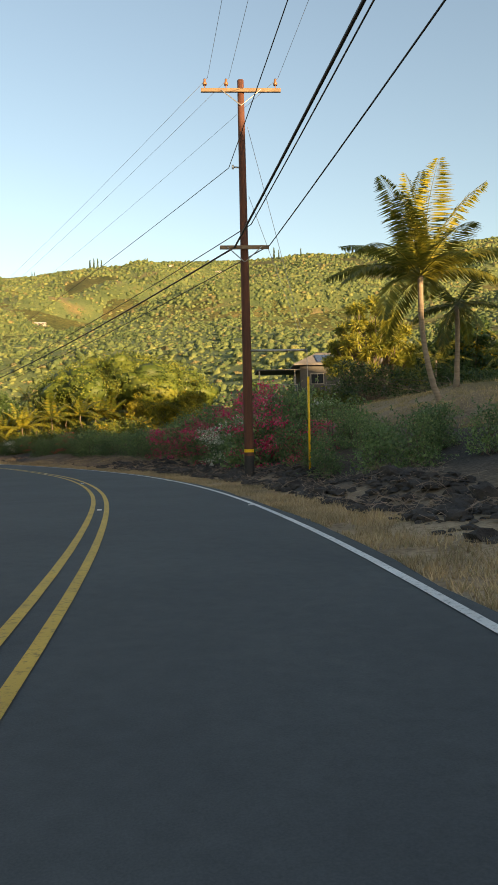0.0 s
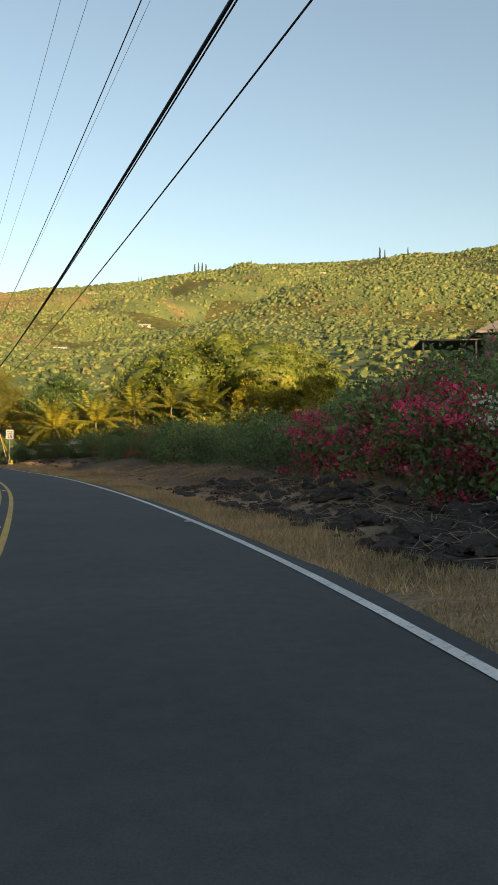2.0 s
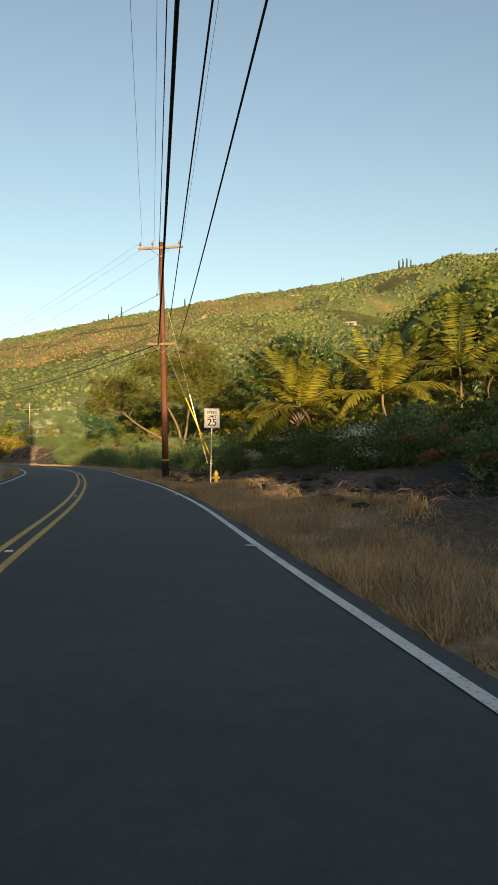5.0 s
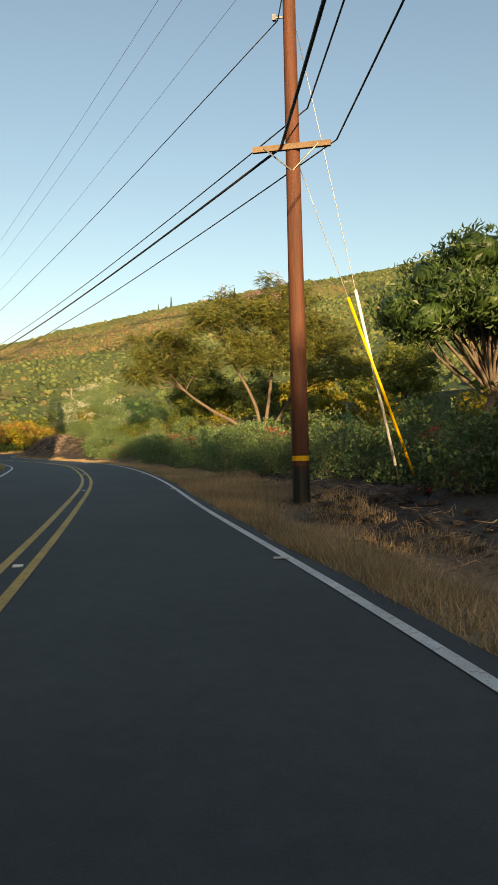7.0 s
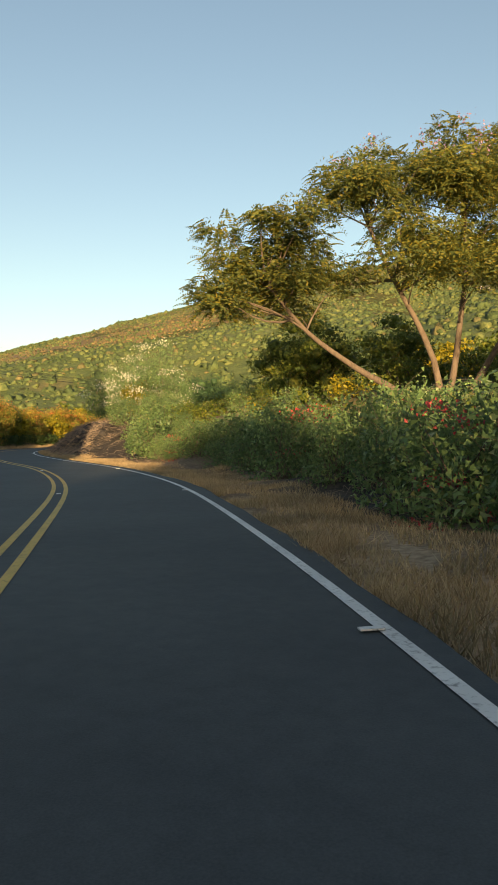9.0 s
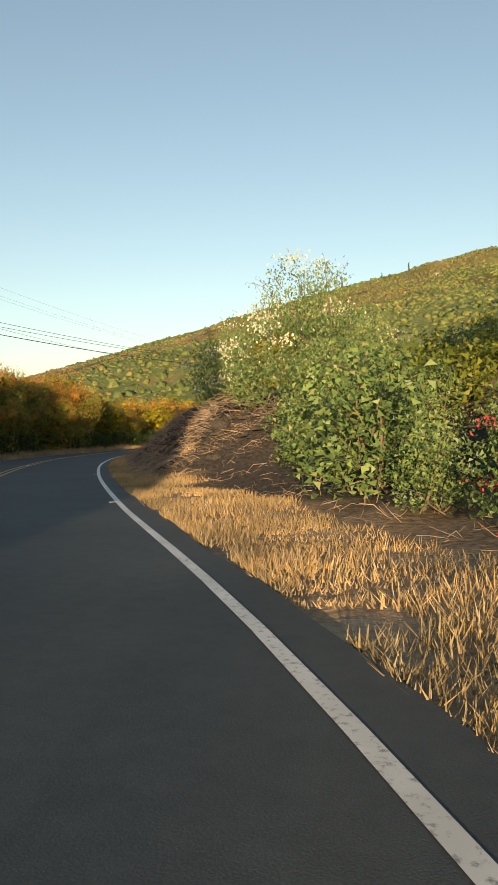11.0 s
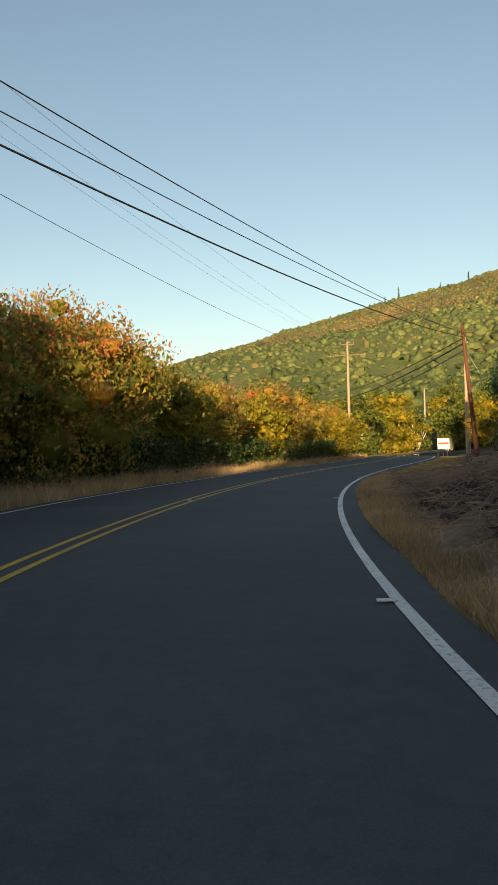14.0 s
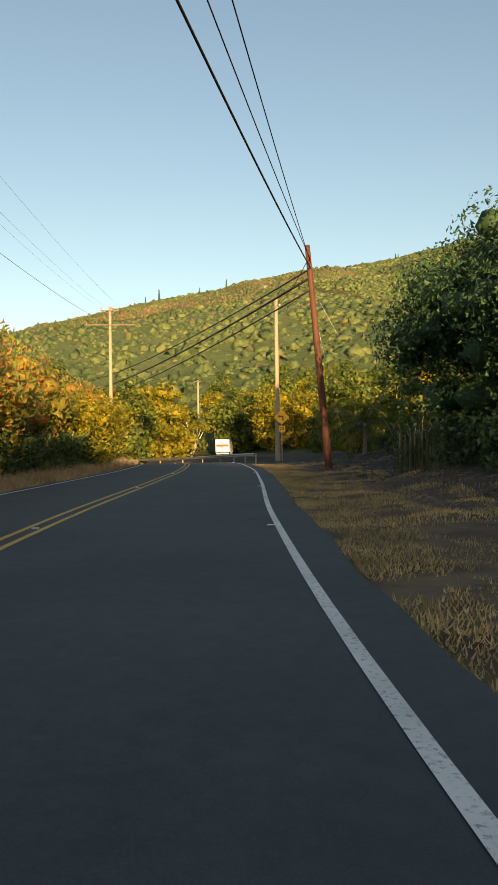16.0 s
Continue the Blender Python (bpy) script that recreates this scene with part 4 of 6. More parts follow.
S_GOLD = shrub(19, "yellow-green garden shrub in low sun", None, 0, M_GOLD, 800, 1.6, 2.4, 0.22, 8, "garden_shrub")
S_MIDG = shrub(20, "green garden shrub behind the hedge", None, 0, M_LEAF, 800, 1.7, 2.4, 0.22, 8, "garden_shrub")
for k in range(38):
    y_ = 42 + 112 * rg.random()
    x_, y_ = beside(y_, 8.5 + 22 * rg.random())
    put(S_GOLD if rg.random() < 0.3 else S_MIDG, x_, y_, 0.9 + 0.7 * rg.random(), rg.random() * 6.28)

# shrubs behind the hedge where the bend opens
for k in range(34):
    y_ = 132 + 30 * rg.random()
    x_, y_ = beside(y_, 5.6 + 9 * rg.random())
    put(S_GREEN[int(rg.integers(2))] if rg.random() < 0.7 else S_MIDG, x_, y_, 0.75 + 0.35 * rg.random(), rg.random() * 6.28)
for k in range(26):
    y_ = 70 + 46 * rg.random()
    x_, y_ = beside(y_, 8.0 + 8 * rg.random())
    put(S_MIDG if rg.random() < 0.8 else S_GOLD, x_, y_, 1.0 + 0.4 * rg.random(), rg.random() * 6.28)
for (x_, y_, s) in ((26.0, 66, 1.5), (23.0, 64, 1.4), (29.5, 67, 1.6), (32, 68, 1.5)):
    put(S_MIDG, x_, y_, s, rg.random() * 6.28)


# ---- trees ----
def tree(seed, name, label, h, crown, clumps_n, n, size, leaf, trunk_r=0.25, flat=0.55, low=0.35, droop=0.3, group="", bark=None, aspect=0.55, tops=None, core=0.4):
    """A branching tree: tapered trunk, limbs to each clump of the crown, leaves over the clumps."""
    rng = np.random.default_rng(seed)
    ob = thing(name, pose(0, 0, 0), label, "tree", group)
    clumps = []
    for k in range(clumps_n):
        a, q = k * 2.4 + rng.normal() * 0.3, math.sqrt((k + 0.5) / clumps_n) * crown * 0.8
        dome = 1 - (q / crown) ** 2
        z = h * low + (h * (1 - low)) * (0.25 + 0.62 * dome * (0.55 + 0.45 * rng.random())) * (1.0 if k % 3 else 0.72)
        r = crown * (0.20 + 0.13 * rng.random())
        clumps.append((q * math.cos(a), q * math.sin(a), z, r, r, r * flat))
    if low < 0.1:
        for k in range(6):
            a, r = k * 1.05 + rng.normal() * 0.2, crown * 0.34
            clumps.append((crown * 0.48 * math.cos(a), crown * 0.48 * math.sin(a), h * 0.2, r, r, h * 0.2))
    fork = (rng.normal() * 0.04 * h, rng.normal() * 0.04 * h, h * low * 0.8)
    s = Solid()
    s.tube(limb_points((0, 0, -0.3), fork, rng, 0.06, 5).tolist(), [trunk_r * k for k in (1.25, 1.0, 0.9, 0.82, 0.75)], 10)
    part("trunk", s.mesh("trunk", bark or M_BARK, True), ob)
    s = Solid()
    for c in clumps:
        e = (c[0] * 0.85, c[1] * 0.85, c[2] + c[5] * 0.1)
        r = trunk_r * (0.42 if low > 0.1 else 0.22)
        s.tube(limb_points(fork, e, rng, 0.12, 6).tolist(), [r, r * 0.8, r * 0.62, r * 0.45, r * 0.3, r * 0.12], 6, False)
    part("branchwork", s.mesh("branchwork", bark or M_BARK, True), ob)
    q = crown_leaves(rng, clumps, n, size, size * aspect, droop, 0.66, 0.4)
    cl = np.array(clumps)
    part("crown", crown_mesh("crown", q[:, [0, 1, 2]], masses(rng, cl[:, :3], cl[:, 3:] * core, 0.16), leaf), ob)
    if tops:
        mat, cnt, sz = tops
        hi = sorted(clumps, key=lambda c: -c[2])[: max(3, len(clumps) // 2)]
        hi = [(c[0], c[1], c[2] + 0.25 * c[5], c[3] * 1.03, c[4] * 1.03, c[5] * 0.9) for c in hi]
        part("pod_mass", quads_of("pod_mass", crown_leaves(rng, hi, cnt, sz, sz * 0.45, 1.2, 0.9), mat), ob, "hanging red-brown seed pods")["kind"] = "stuff"
    return ob


def plain_tree(seed, leaf, label, h=8, crown=4, n=2000, size=0.50):
    return tree(seed, "hillside_tree", label, h, crown, 15, n, size, leaf, 0.18, 0.7, 0.04, 0.3, "hillside trees", aspect=0.95)


T_MID = [plain_tree(31, M_LEAF, "round green hillside tree lit by low sun"), plain_tree(32, M_GOLD, "yellow-green hillside tree lit by low sun", 7, 3.6),
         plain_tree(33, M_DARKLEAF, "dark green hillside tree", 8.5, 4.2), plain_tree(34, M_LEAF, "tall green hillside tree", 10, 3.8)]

T_YEL = tree(35, "garden_tree", "yellow-leaved garden tree catching the low sun", 6.5, 2.8, 22, 5200, 0.24, M_GOLD, 0.12, 0.8, 0.03, 0.2, "garden trees", aspect=0.9)
for (x_, y_, s) in ((12.0, 101, 0.95), (15.0, 98, 0.9), (18.5, 95, 1.0), (9.5, 106, 0.8), (-17, 158, 0.8), (-21.5, 160, 0.75)):
    put(T_YEL, x_, y_, s, 2.4 * x_)

T_FINE = [tree(36, "hillside_tree", "round green hillside tree lit by low sun", 8.0, 4.0, 34, 8000, 0.25, M_LEAF, 0.16, 0.75, 0.04, 0.3, "hillside trees", aspect=0.95),
          tree(37, "hillside_tree", "yellow-green hillside tree lit by low sun", 7.0, 3.7, 30, 7000, 0.25, M_GOLD, 0.16, 0.75, 0.04, 0.3, "hillside trees", aspect=0.95)]

# the wide dome behind the palms
put(tree(41, "monkeypod_tree", "wide dome-shaped shade tree with a sunlit top", 13.5, 15.0, 130, 46000, 0.40, M_LEAF, 0.6, 0.6, 0.12, 0.2, aspect=0.95, core=0.62), 13, 124, 1.06, 0.0)
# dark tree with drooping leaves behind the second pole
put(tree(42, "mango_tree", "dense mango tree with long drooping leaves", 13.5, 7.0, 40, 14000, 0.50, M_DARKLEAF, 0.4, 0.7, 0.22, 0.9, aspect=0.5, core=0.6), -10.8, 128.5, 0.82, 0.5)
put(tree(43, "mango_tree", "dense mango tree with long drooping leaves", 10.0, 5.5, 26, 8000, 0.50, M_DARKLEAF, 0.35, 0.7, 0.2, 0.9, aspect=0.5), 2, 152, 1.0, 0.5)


def feather_tree():
    """The spreading tree over the bend: leaning trunks from one foot, flat feathery tiers, gold tops with a few lilac blossoms."""
    rng = np.random.default_rng(51)
    x0, y0 = -27.5, 152.0
    zb = ground_at(x0, y0)
    ob = thing("jacaranda_tree", pose(x0, y0, zb), "spreading jacaranda with feathery leaves, sunlit golden top and lilac blossom", "tree")
    # tiers: local x runs along the picture's right, y away
    tiers = [(-10.2, -3.5, 6.6, 2.0, 1.2), (-9.4, -3.8, 9.4, 1.9, 1.1), (-7.8, -2.5, 8.2, 2.2, 1.1), (-6.0, -2.5, 10.4, 2.2, 1.1), 
             (-4.2, -3.0, 9.2, 2.3, 1.0), (-3.6, -1.0, 12.0, 2.2, 1.1), (-1.6, -2.8, 10.0, 2.4, 1.0), (-0.8, 0.5, 13.2, 2.3, 1.1), (1.2, -2.0, 11.2, 2.5, 1.1),
             (1.6, 1.0, 13.9, 2.2, 1.2), (3.8, -1.0, 12.4, 2.5, 1.1), (4.2, -2.2, 9.8, 2.5, 1.0), (6.2, 0.0, 11.4, 2.4, 1.1), (6.4, -1.5, 8.6, 2.3, 1.0),
             (8.2, 0.5, 9.6, 2.0, 1.0), (8.6, -0.8, 7.4, 2.0, 0.9), (-2.2, -3.4, 7.6, 2.0, 0.8), (2.6, -3.2, 8.0, 2.2, 0.9),
             (0.4, 3.0, 11.0, 2.6, 1.1), (4.6, 3.0, 10.4, 2.6, 1.1), (-4.6, 2.0, 9.6, 2.4, 1.0), (7.0, -2.6, 6.6, 1.8, 0.8)]
    tiers += [(-8.4, -3.4, 8.9, 1.5, 1), (-8.8, -3.2, 7.2, 1.6, 1), (0.2, -2.6, 12.0, 2.2, 1), (5.2, -1.8, 11.2, 2.2, 1), (3.0, 0.4, 14.4, 1.8, 1)]
    tiers = [(x * 0.93 + 0.4, y_, z * 0.98, r, t_) for (x, y_, z, r, t_) in tiers]
    clumps = []
    for (x, y_, z, r, t_) in tiers:
        for k in range(4):
            o = rng.normal(size=3) * np.array([0.55, 0.5, 0.36]) * r
            q = r * (0.46 + 0.2 * rng.random())
            clumps.append((x + o[0], y_ + o[1], z - 0.4 + o[2], q, q, q * 0.7))
    trunks = [[(0.0, 0, -0.3), (-1.6, -0.6, 1.6), (-4.2, -1.6, 3.0), (-6.6, -2.4, 4.6), (-8.4, -3.0, 6.6)],
              [(0.3, 0.2, -0.3), (0.3, 0.1, 2.2), (-0.6, -0.4, 4.6), (-2.2, -1.0, 7.2), (-3.4, -1.2, 9.6)],
              [(0.6, 0.3, -0.3), (1.0, 0.3, 2.4), (1.4, 0.2, 5.2), (1.8, 0.2, 8.6), (1.6, 0.6, 12.0)],
              [(1.0, 0.2, -0.3), (2.0, 0.2, 2.0), (3.6, 0.0, 4.6), (5.2, -0.4, 7.2), (6.6, -0.4, 9.4)]]
    trunks = [[(x * 0.93 + 0.4 * (z > 1), y_, z * 0.98) for (x, y_, z) in tr] for tr in trunks]
    for tr in trunks:
        k0 = 0.20
        part("trunk", Solid().tube(spline(tr, 0.5).tolist(), np.linspace(k0, 0.07, len(spline(tr, 0.5))).tolist(), 10).mesh("trunk", M_BARK, True), ob)
    s = Solid()
    spines = np.concatenate([spline(tr, 0.4)[3:] for tr in trunks])
    for c in clumps:
        e = np.array(c[:3]) + np.array([0, 0, 0.1 * c[5]])
        dd = np.linalg.norm(spines - e, axis=1) + 2.0 * np.clip(spines[:, 2] - e[2] + 1.0, 0, None)
        a = spines[dd.argmin()]
        r = 0.035 + 0.006 * np.linalg.norm(e - a)
        s.tube(limb_points(a, e, rng, 0.14, 6).tolist(), [r, r * 0.85, r * 0.7, r * 0.5, r * 0.35, r * 0.15], 5, False)
    part("branchwork", s.mesh("branchwork", M_BARK, True), ob)
    # feathery sprays: rows of narrow leaflets along drooping stalks
    q = []
    for c in clumps:
        for k in range(58):
            d = unit(rng.normal(size=3) * np.array([1, 1, 0.75]))
            a = np.array(c[:3]) + d * np.array(c[3:]) * (0.4 + 0.6 * rng.random())
            out = unit(np.array([d[0], d[1], 0.15 - 0.5 * rng.random()]) + 0.35 * rng.normal(size=3))
            L = 0.55 + 0.3 * rng.random()
            u = np.linspace(0.1, 1, 8)[:, None]
            mid = a + out * L * u + np.array([0, 0, -0.22]) * u ** 2
            sd = unit(np.cross(out, [0, 0, 1.0]) + 0.2 * rng.normal(size=3))
            for sg in (-1, 1):
                ax = unit(sd * sg + out * 0.45 + np.array([0, 0, -0.25]))
                w_ = 0.27 * (1 - 0.5 * u[:, 0])
                q.append(leaf_quads(mid + ax * w_[:, None] * 0.5, np.repeat(ax[None], 8, 0), rng.normal(size=(8, 3)) + np.array([0, 0, 0.4]), w_, w_ * 0.34))
    q.append(crown_leaves(rng, clumps, 30000, 0.18, 0.07, 0.5, 0.2))
    part("crown", quads_of("crown", np.concatenate(q), M_FEATHER), ob)
    spots = [np.array(c[:3]) + np.array([rng.normal() * 0.4, rng.normal() * 0.4, c[5] * 0.9]) for c in clumps if c[2] > 11.4 and c[0] < 4][:26]
    part("blossom", quads_of("blossom", bloom_quads(rng, spots, 26, (0.25, 0.25, 0.22), 0.12), M_LILAC), ob, "pale lilac blossom")
    return ob


jt = feather_tree()
jt.matrix_basis = jt.matrix_basis @ Matrix.Rotation(radians(14), 4, "Z")

# rusty brush trees along the outside of the second bend
T_RUST = [tree(61, "brush_tree", "bushy roadside tree with rust-red seed pods", 8.0, 4.6, 40, 6500, 0.29, M_RUST, 0.13, 0.75, 0.03, 0.6, "roadside brush trees", tops=(M_PODS, 900, 0.2), aspect=0.8),
          tree(62, "brush_tree", "bushy roadside tree with rust-red seed pods", 7.0, 4.2, 36, 6000, 0.29, M_RUST, 0.12, 0.75, 0.03, 0.6, "roadside brush trees", tops=(M_PODS, 600, 0.2), aspect=0.8),
          tree(63, "brush_tree", "yellow-green roadside tree in low sun", 7.0, 4.4, 36, 6500, 0.28, M_GOLD, 0.13, 0.75, 0.03, 0.4, "roadside brush trees", aspect=0.9)]
T_NEAR = [tree(66, "brush_tree", "bushy roadside tree with rust-red seed pods", 7.6, 4.6, 60, 20000, 0.19, M_RUST, 0.12, 0.75, 0.03, 0.8, "roadside brush trees", tops=(M_PODS, 3000, 0.13), aspect=0.8),
          tree(67, "brush_tree", "bushy roadside tree with a few rust-red seed pods", 7.0, 4.4, 56, 18000, 0.19, M_RUST, 0.12, 0.75, 0.03, 0.8, "roadside brush trees", tops=(M_PODS, 1500, 0.13), aspect=0.8)]
# bushes whose dark leaves stand in for shade at the trees' feet
S_DARK = shrub(17, "dark green bush, its shade put into the leaf colour", None, 0, M_DARKLEAF, 1000, 1.8, 2.4, 0.24, 8, "dark_bush")
rg = np.random.default_rng(22)
yy = 158.0
while yy < 278:
    e = 5.0 + 1.2 * rg.normal() * 0.5 + (2.2 if yy < 176 else 0)
    x_, y_ = beside(yy, e, False)
    pr = T_RUST[int(rg.choice(3, p=(0.55, 0.35, 0.10)))] if yy < 214 else T_RUST[int(rg.choice(3, p=(0.25, 0.30, 0.45)))]
    if 170 < yy < 206:
        pr = T_NEAR[int(rg.random() < 0.4)]
    s = (1.0 if yy < 212 else 0.95) + 0.06 * rg.normal()
    put(pr, x_, y_, s, rg.random() * 6.28)
    if int(yy) % 2 and yy > 236:
        x_, y_ = beside(yy + 2.4, e + 5.5, False)
        put(T_RUST[int(rg.integers(3))], x_, y_, s * 1.12, rg.random() * 6.28)
    yy += 5.2
for yy in np.arange(158, 276, 2.5):
    x_, y_ = beside(yy + rg.normal() * 0.6, 3.3 + 0.4 * rg.normal(), False)
    put(S_DARK, x_, y_, 0.9 + 0.2 * rg.random(), rg.random() * 6.28)

# trees round the far bend, in full sun
rg = np.random.default_rng(23)
for k in range(46):
    a = rg.random()
    x_, y_ = -150 + 105 * rg.random(), 318 + 95 * rg.random()
    if abs(x_ + 78 + 0.198 * (y_ - 208)) < 6.5 and y_ < 346:
        continue
    put((T_MID + [T_RUST[2]])[int(rg.choice(5, p=(0.4, 0.22, 0.06, 0.22, 0.10)))], x_, y_, 1.45 + 0.4 * rg.random(), rg.random() * 6.28)
for (x_, y_, s) in ((-113, 309, 0.95), (-106, 318, 1.0), (-101, 311, 0.7), (-117, 306, 1.1), (-120, 290, 1.0), (-128, 298, 1.15), (-113, 284, 0.9), (-95, 345, 1.2), (-88, 340, 1.1), (-82, 326, 1.0), (-90, 356, 1.3), (-119, 345, 1.4), (-126, 338, 1.3), (-80, 290, 0.8), (-73, 286, 0.9), (-119, 300, 1.0), (-124, 306, 1.2), (-117, 318, 1.15), (-131, 316, 1.2), (-98, 322, 0.9), (-92, 330, 1.1), (-112, 331, 1.0), (-85, 318, 1.0), (-78, 305, 0.9), (-70, 300, 1.1)):
    if abs(x_ + 78 + 0.198 * (y_ - 208)) < 5.0 + 2 * (y_ < 320):
        continue
    s *= 1.55 if x_ < -100 else 1.35
    put(T_MID[int(rg.choice(4, p=(0.45, 0.3, 0.0, 0.25)))], x_, y_, s, rg.random() * 6.28)

# the pale bare-stemmed tree at the bend
put(tree(64, "bare_stemmed_tree", "pale many-stemmed tree with a thin yellow-green crown", 8.5, 4.5, 16, 1500, 0.4, M_GOLD, 0.35, 0.5, 0.3, 0.3, bark=M_STONE), -109.5, 335, 1.0, 0.0)

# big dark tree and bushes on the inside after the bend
# dark leaf colour stands in for the shade over this tree
T_BIG = tree(65, "shade_tree", "large roadside tree with shade put into its dark green leaves", 10.5, 5.6, 60, 30000, 0.20, M_SHADELEAF, 0.15, 0.85, 0.02, 0.4, "inside bend trees", aspect=0.9)
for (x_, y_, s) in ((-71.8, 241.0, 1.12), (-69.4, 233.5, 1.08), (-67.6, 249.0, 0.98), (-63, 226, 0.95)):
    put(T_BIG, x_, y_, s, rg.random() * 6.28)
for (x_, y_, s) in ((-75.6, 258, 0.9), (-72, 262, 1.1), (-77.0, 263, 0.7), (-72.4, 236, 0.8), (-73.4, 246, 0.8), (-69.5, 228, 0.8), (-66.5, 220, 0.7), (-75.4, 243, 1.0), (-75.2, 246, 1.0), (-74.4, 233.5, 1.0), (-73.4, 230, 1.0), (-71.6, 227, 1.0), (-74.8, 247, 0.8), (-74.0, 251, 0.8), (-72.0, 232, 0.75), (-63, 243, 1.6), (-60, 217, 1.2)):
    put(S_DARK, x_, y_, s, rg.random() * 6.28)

# trees and bushes over the hedge, along the right
rg = np.random.default_rng(24)
for k in range(90):
    y_ = 40 + 240 * rg.random()
    kk, c, nn = road_at(y_)
    e = 9 + 75 * rg.random() ** 1.2
    x_, y2 = c + nn * (RW[kk] + e)
    if (abs(x_ - 13) < 13 and abs(y2 - 124) < 12) or (x_ > 8 and y2 < 62 and x_ < 34) or (abs(x_ + 28) < 12 and abs(y2 - 152) < 13) or (x_ > 12 and 58 < y2 < 96 and e < 52):
        continue
    if (176 < y_ < 250 and e < 18) or (y_ < 112 and e < 42) or (y_ < 150 and e < 16):
        continue
    if y2 > 100 and x_ > -14 and y2 < 112:
        continue
    s = (0.45 + 0.02 * e) * (0.8 + 0.4 * rg.random())
    fine_ = y2 < 185 and e < 45
    put(T_FINE[int(rg.random() < 0.35)] if fine_ else T_MID[int(rg.choice(4, p=(0.36, 0.3, 0.2, 0.14)))], x_, y2, min(s, 1.15), rg.random() * 6.28)

# white-flowered bush and dark shrubs on the rocky bank
S_SPRAY = shrub(18, "tall bush with arching sprays of white blossom on a rocky bank", M_WHITEFL, 13, M_HEDGE, 9500, 2.2, 4.2, 0.095, 90, "white_blossom_bush")
for (x_, y_, s, t_) in ((-53.6, 179.6, 1.5, 0.3), (-57.4, 185.4, 1.4, 2.0), (-49.6, 173.0, 1.3, 4.0), (-61.8, 190.4, 1.25, 5.0), (-60.6, 187.6, 1.5, 1.0)):
    put(S_SPRAY, x_, y_, s, t_, s * 1.3)
for (x_, y_, s) in ((-46.5, 165, 0.9), (-50, 178, 1.2), (-54, 185, 1.2), (-59, 192, 1.1), (-63.5, 196.5, 0.9), (-64, 204, 0.9), (-57, 199, 1.3)):
    put(S_GREEN[1], x_, y_, s, rg.random() * 6.28)


# ---- palms ----
def frond(rng, az, lift, length, curl, leaflets, lw, mat, twist=0.0):
    """A feather frond: an arching midrib with two rows of hanging leaflets."""
    d = np.array([math.cos(az), math.sin(az), 0])
    u = np.linspace(0, 1, 12)
    ang = lift - curl * u ** 1.4
    step = np.stack([np.cos(ang)[:, None] * d + np.sin(ang)[:, None] * np.array([0, 0, 1.0])], 0)[0] * (length / 11)
    pts = np.concatenate([[np.zeros(3)], np.cumsum(step, 0)[:-1]])
    uu = np.linspace(0.12, 1, leaflets)
    mid = np.stack([np.interp(uu, u, pts[:, k]) for k in range(3)], 1)
    tan = unit(np.gradient(mid, axis=0))
    side = unit(np.cross(tan, [0, 0, 1.0]) + 1e-6)
    q = []
    L = length * 0.24 * np.sin(np.pi * np.clip(0.12 + 0.83 * uu, 0, 1)) ** 0.7 * (0.85 + 0.3 * rng.random(leaflets))
    for sg in (-1, 1):
        ax = unit(side * sg * 0.9 + tan * 0.55 + np.array([0, 0, -0.35 - 0.3 * rng.random()]) + 0.08 * rng.normal(size=mid.shape))
        q.append(leaf_quads(mid + ax * L[:, None] * 0.5, ax, np.cross(ax, tan) * sg, L, np.full(leaflets, lw), 0.03))
    rib = Solid().tube(pts.tolist(), np.linspace(0.035, 0.006, 12).tolist(), 5, False)
    return quads_of("leaf_blade", np.concatenate(q), mat), rib.mesh("midrib", mat, True)


def palm(x, y, path, label, fronds, length, mat, seed, group="", lw=0.05, leaflets=44, name="coconut_palm", r=0.15, up=1.15, low=-0.55, bark=None):
    rng = np.random.default_rng(seed)
    zb = ground_at(x, y)
    ob = thing(name, pose(x, y, zb), label, "palm tree", group)
    pts = spline([(*p, ) for p in path], 0.4)
    rad = np.interp(np.linspace(0, 1, len(pts)), [0, 0.12, 0.5, 1], [1.5 * r, r, 0.8 * r, 0.85 * r])
    part("trunk", Solid().tube(pts.tolist(), rad.tolist(), 12).mesh("trunk", bark or M_PALMBARK, True), ob)
    top = Vector(pts[-1])
    for k in range(fronds):
        v = k / (fronds - 1)
        lift = up + (low - up) * v ** 0.85 + 0.12 * rng.normal()
        me_, rib = frond(rng, k * 2.39996 + 0.25 * rng.normal(), lift, length * (0.82 + 0.3 * rng.random()), (0.5 + 0.75 * v) * (0.9 + 0.4 * rng.random()), leaflets, lw, mat)
        f = part("frond", me_, ob)
        f.location = top
        part("midrib", rib, f)
    return ob


palm(13.8, 22.4, [(0.75, -0.1, -0.3), (0.25, 0, 0.9), (-0.15, 0, 2.6), (-0.3, 0, 4.1), (-0.3, 0, 5.8)], "coconut palm with a curved pale trunk and sunlit golden fronds", 21, 4.6, M_SUNFROND, 71, lw=0.060, leaflets=90, up=1.75, low=-0.05)
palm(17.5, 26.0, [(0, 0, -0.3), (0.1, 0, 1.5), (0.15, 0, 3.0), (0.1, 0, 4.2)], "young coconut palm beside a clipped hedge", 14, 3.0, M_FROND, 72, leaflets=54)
palm(-4.0, 149.0, [(0, 0, -0.3), (0.1, 0, 3), (0.2, 0, 6), (0.2, 0, 8.0)], "coconut palm rising over the trees", 17, 4.2, M_FROND, 73, leaflets=50)
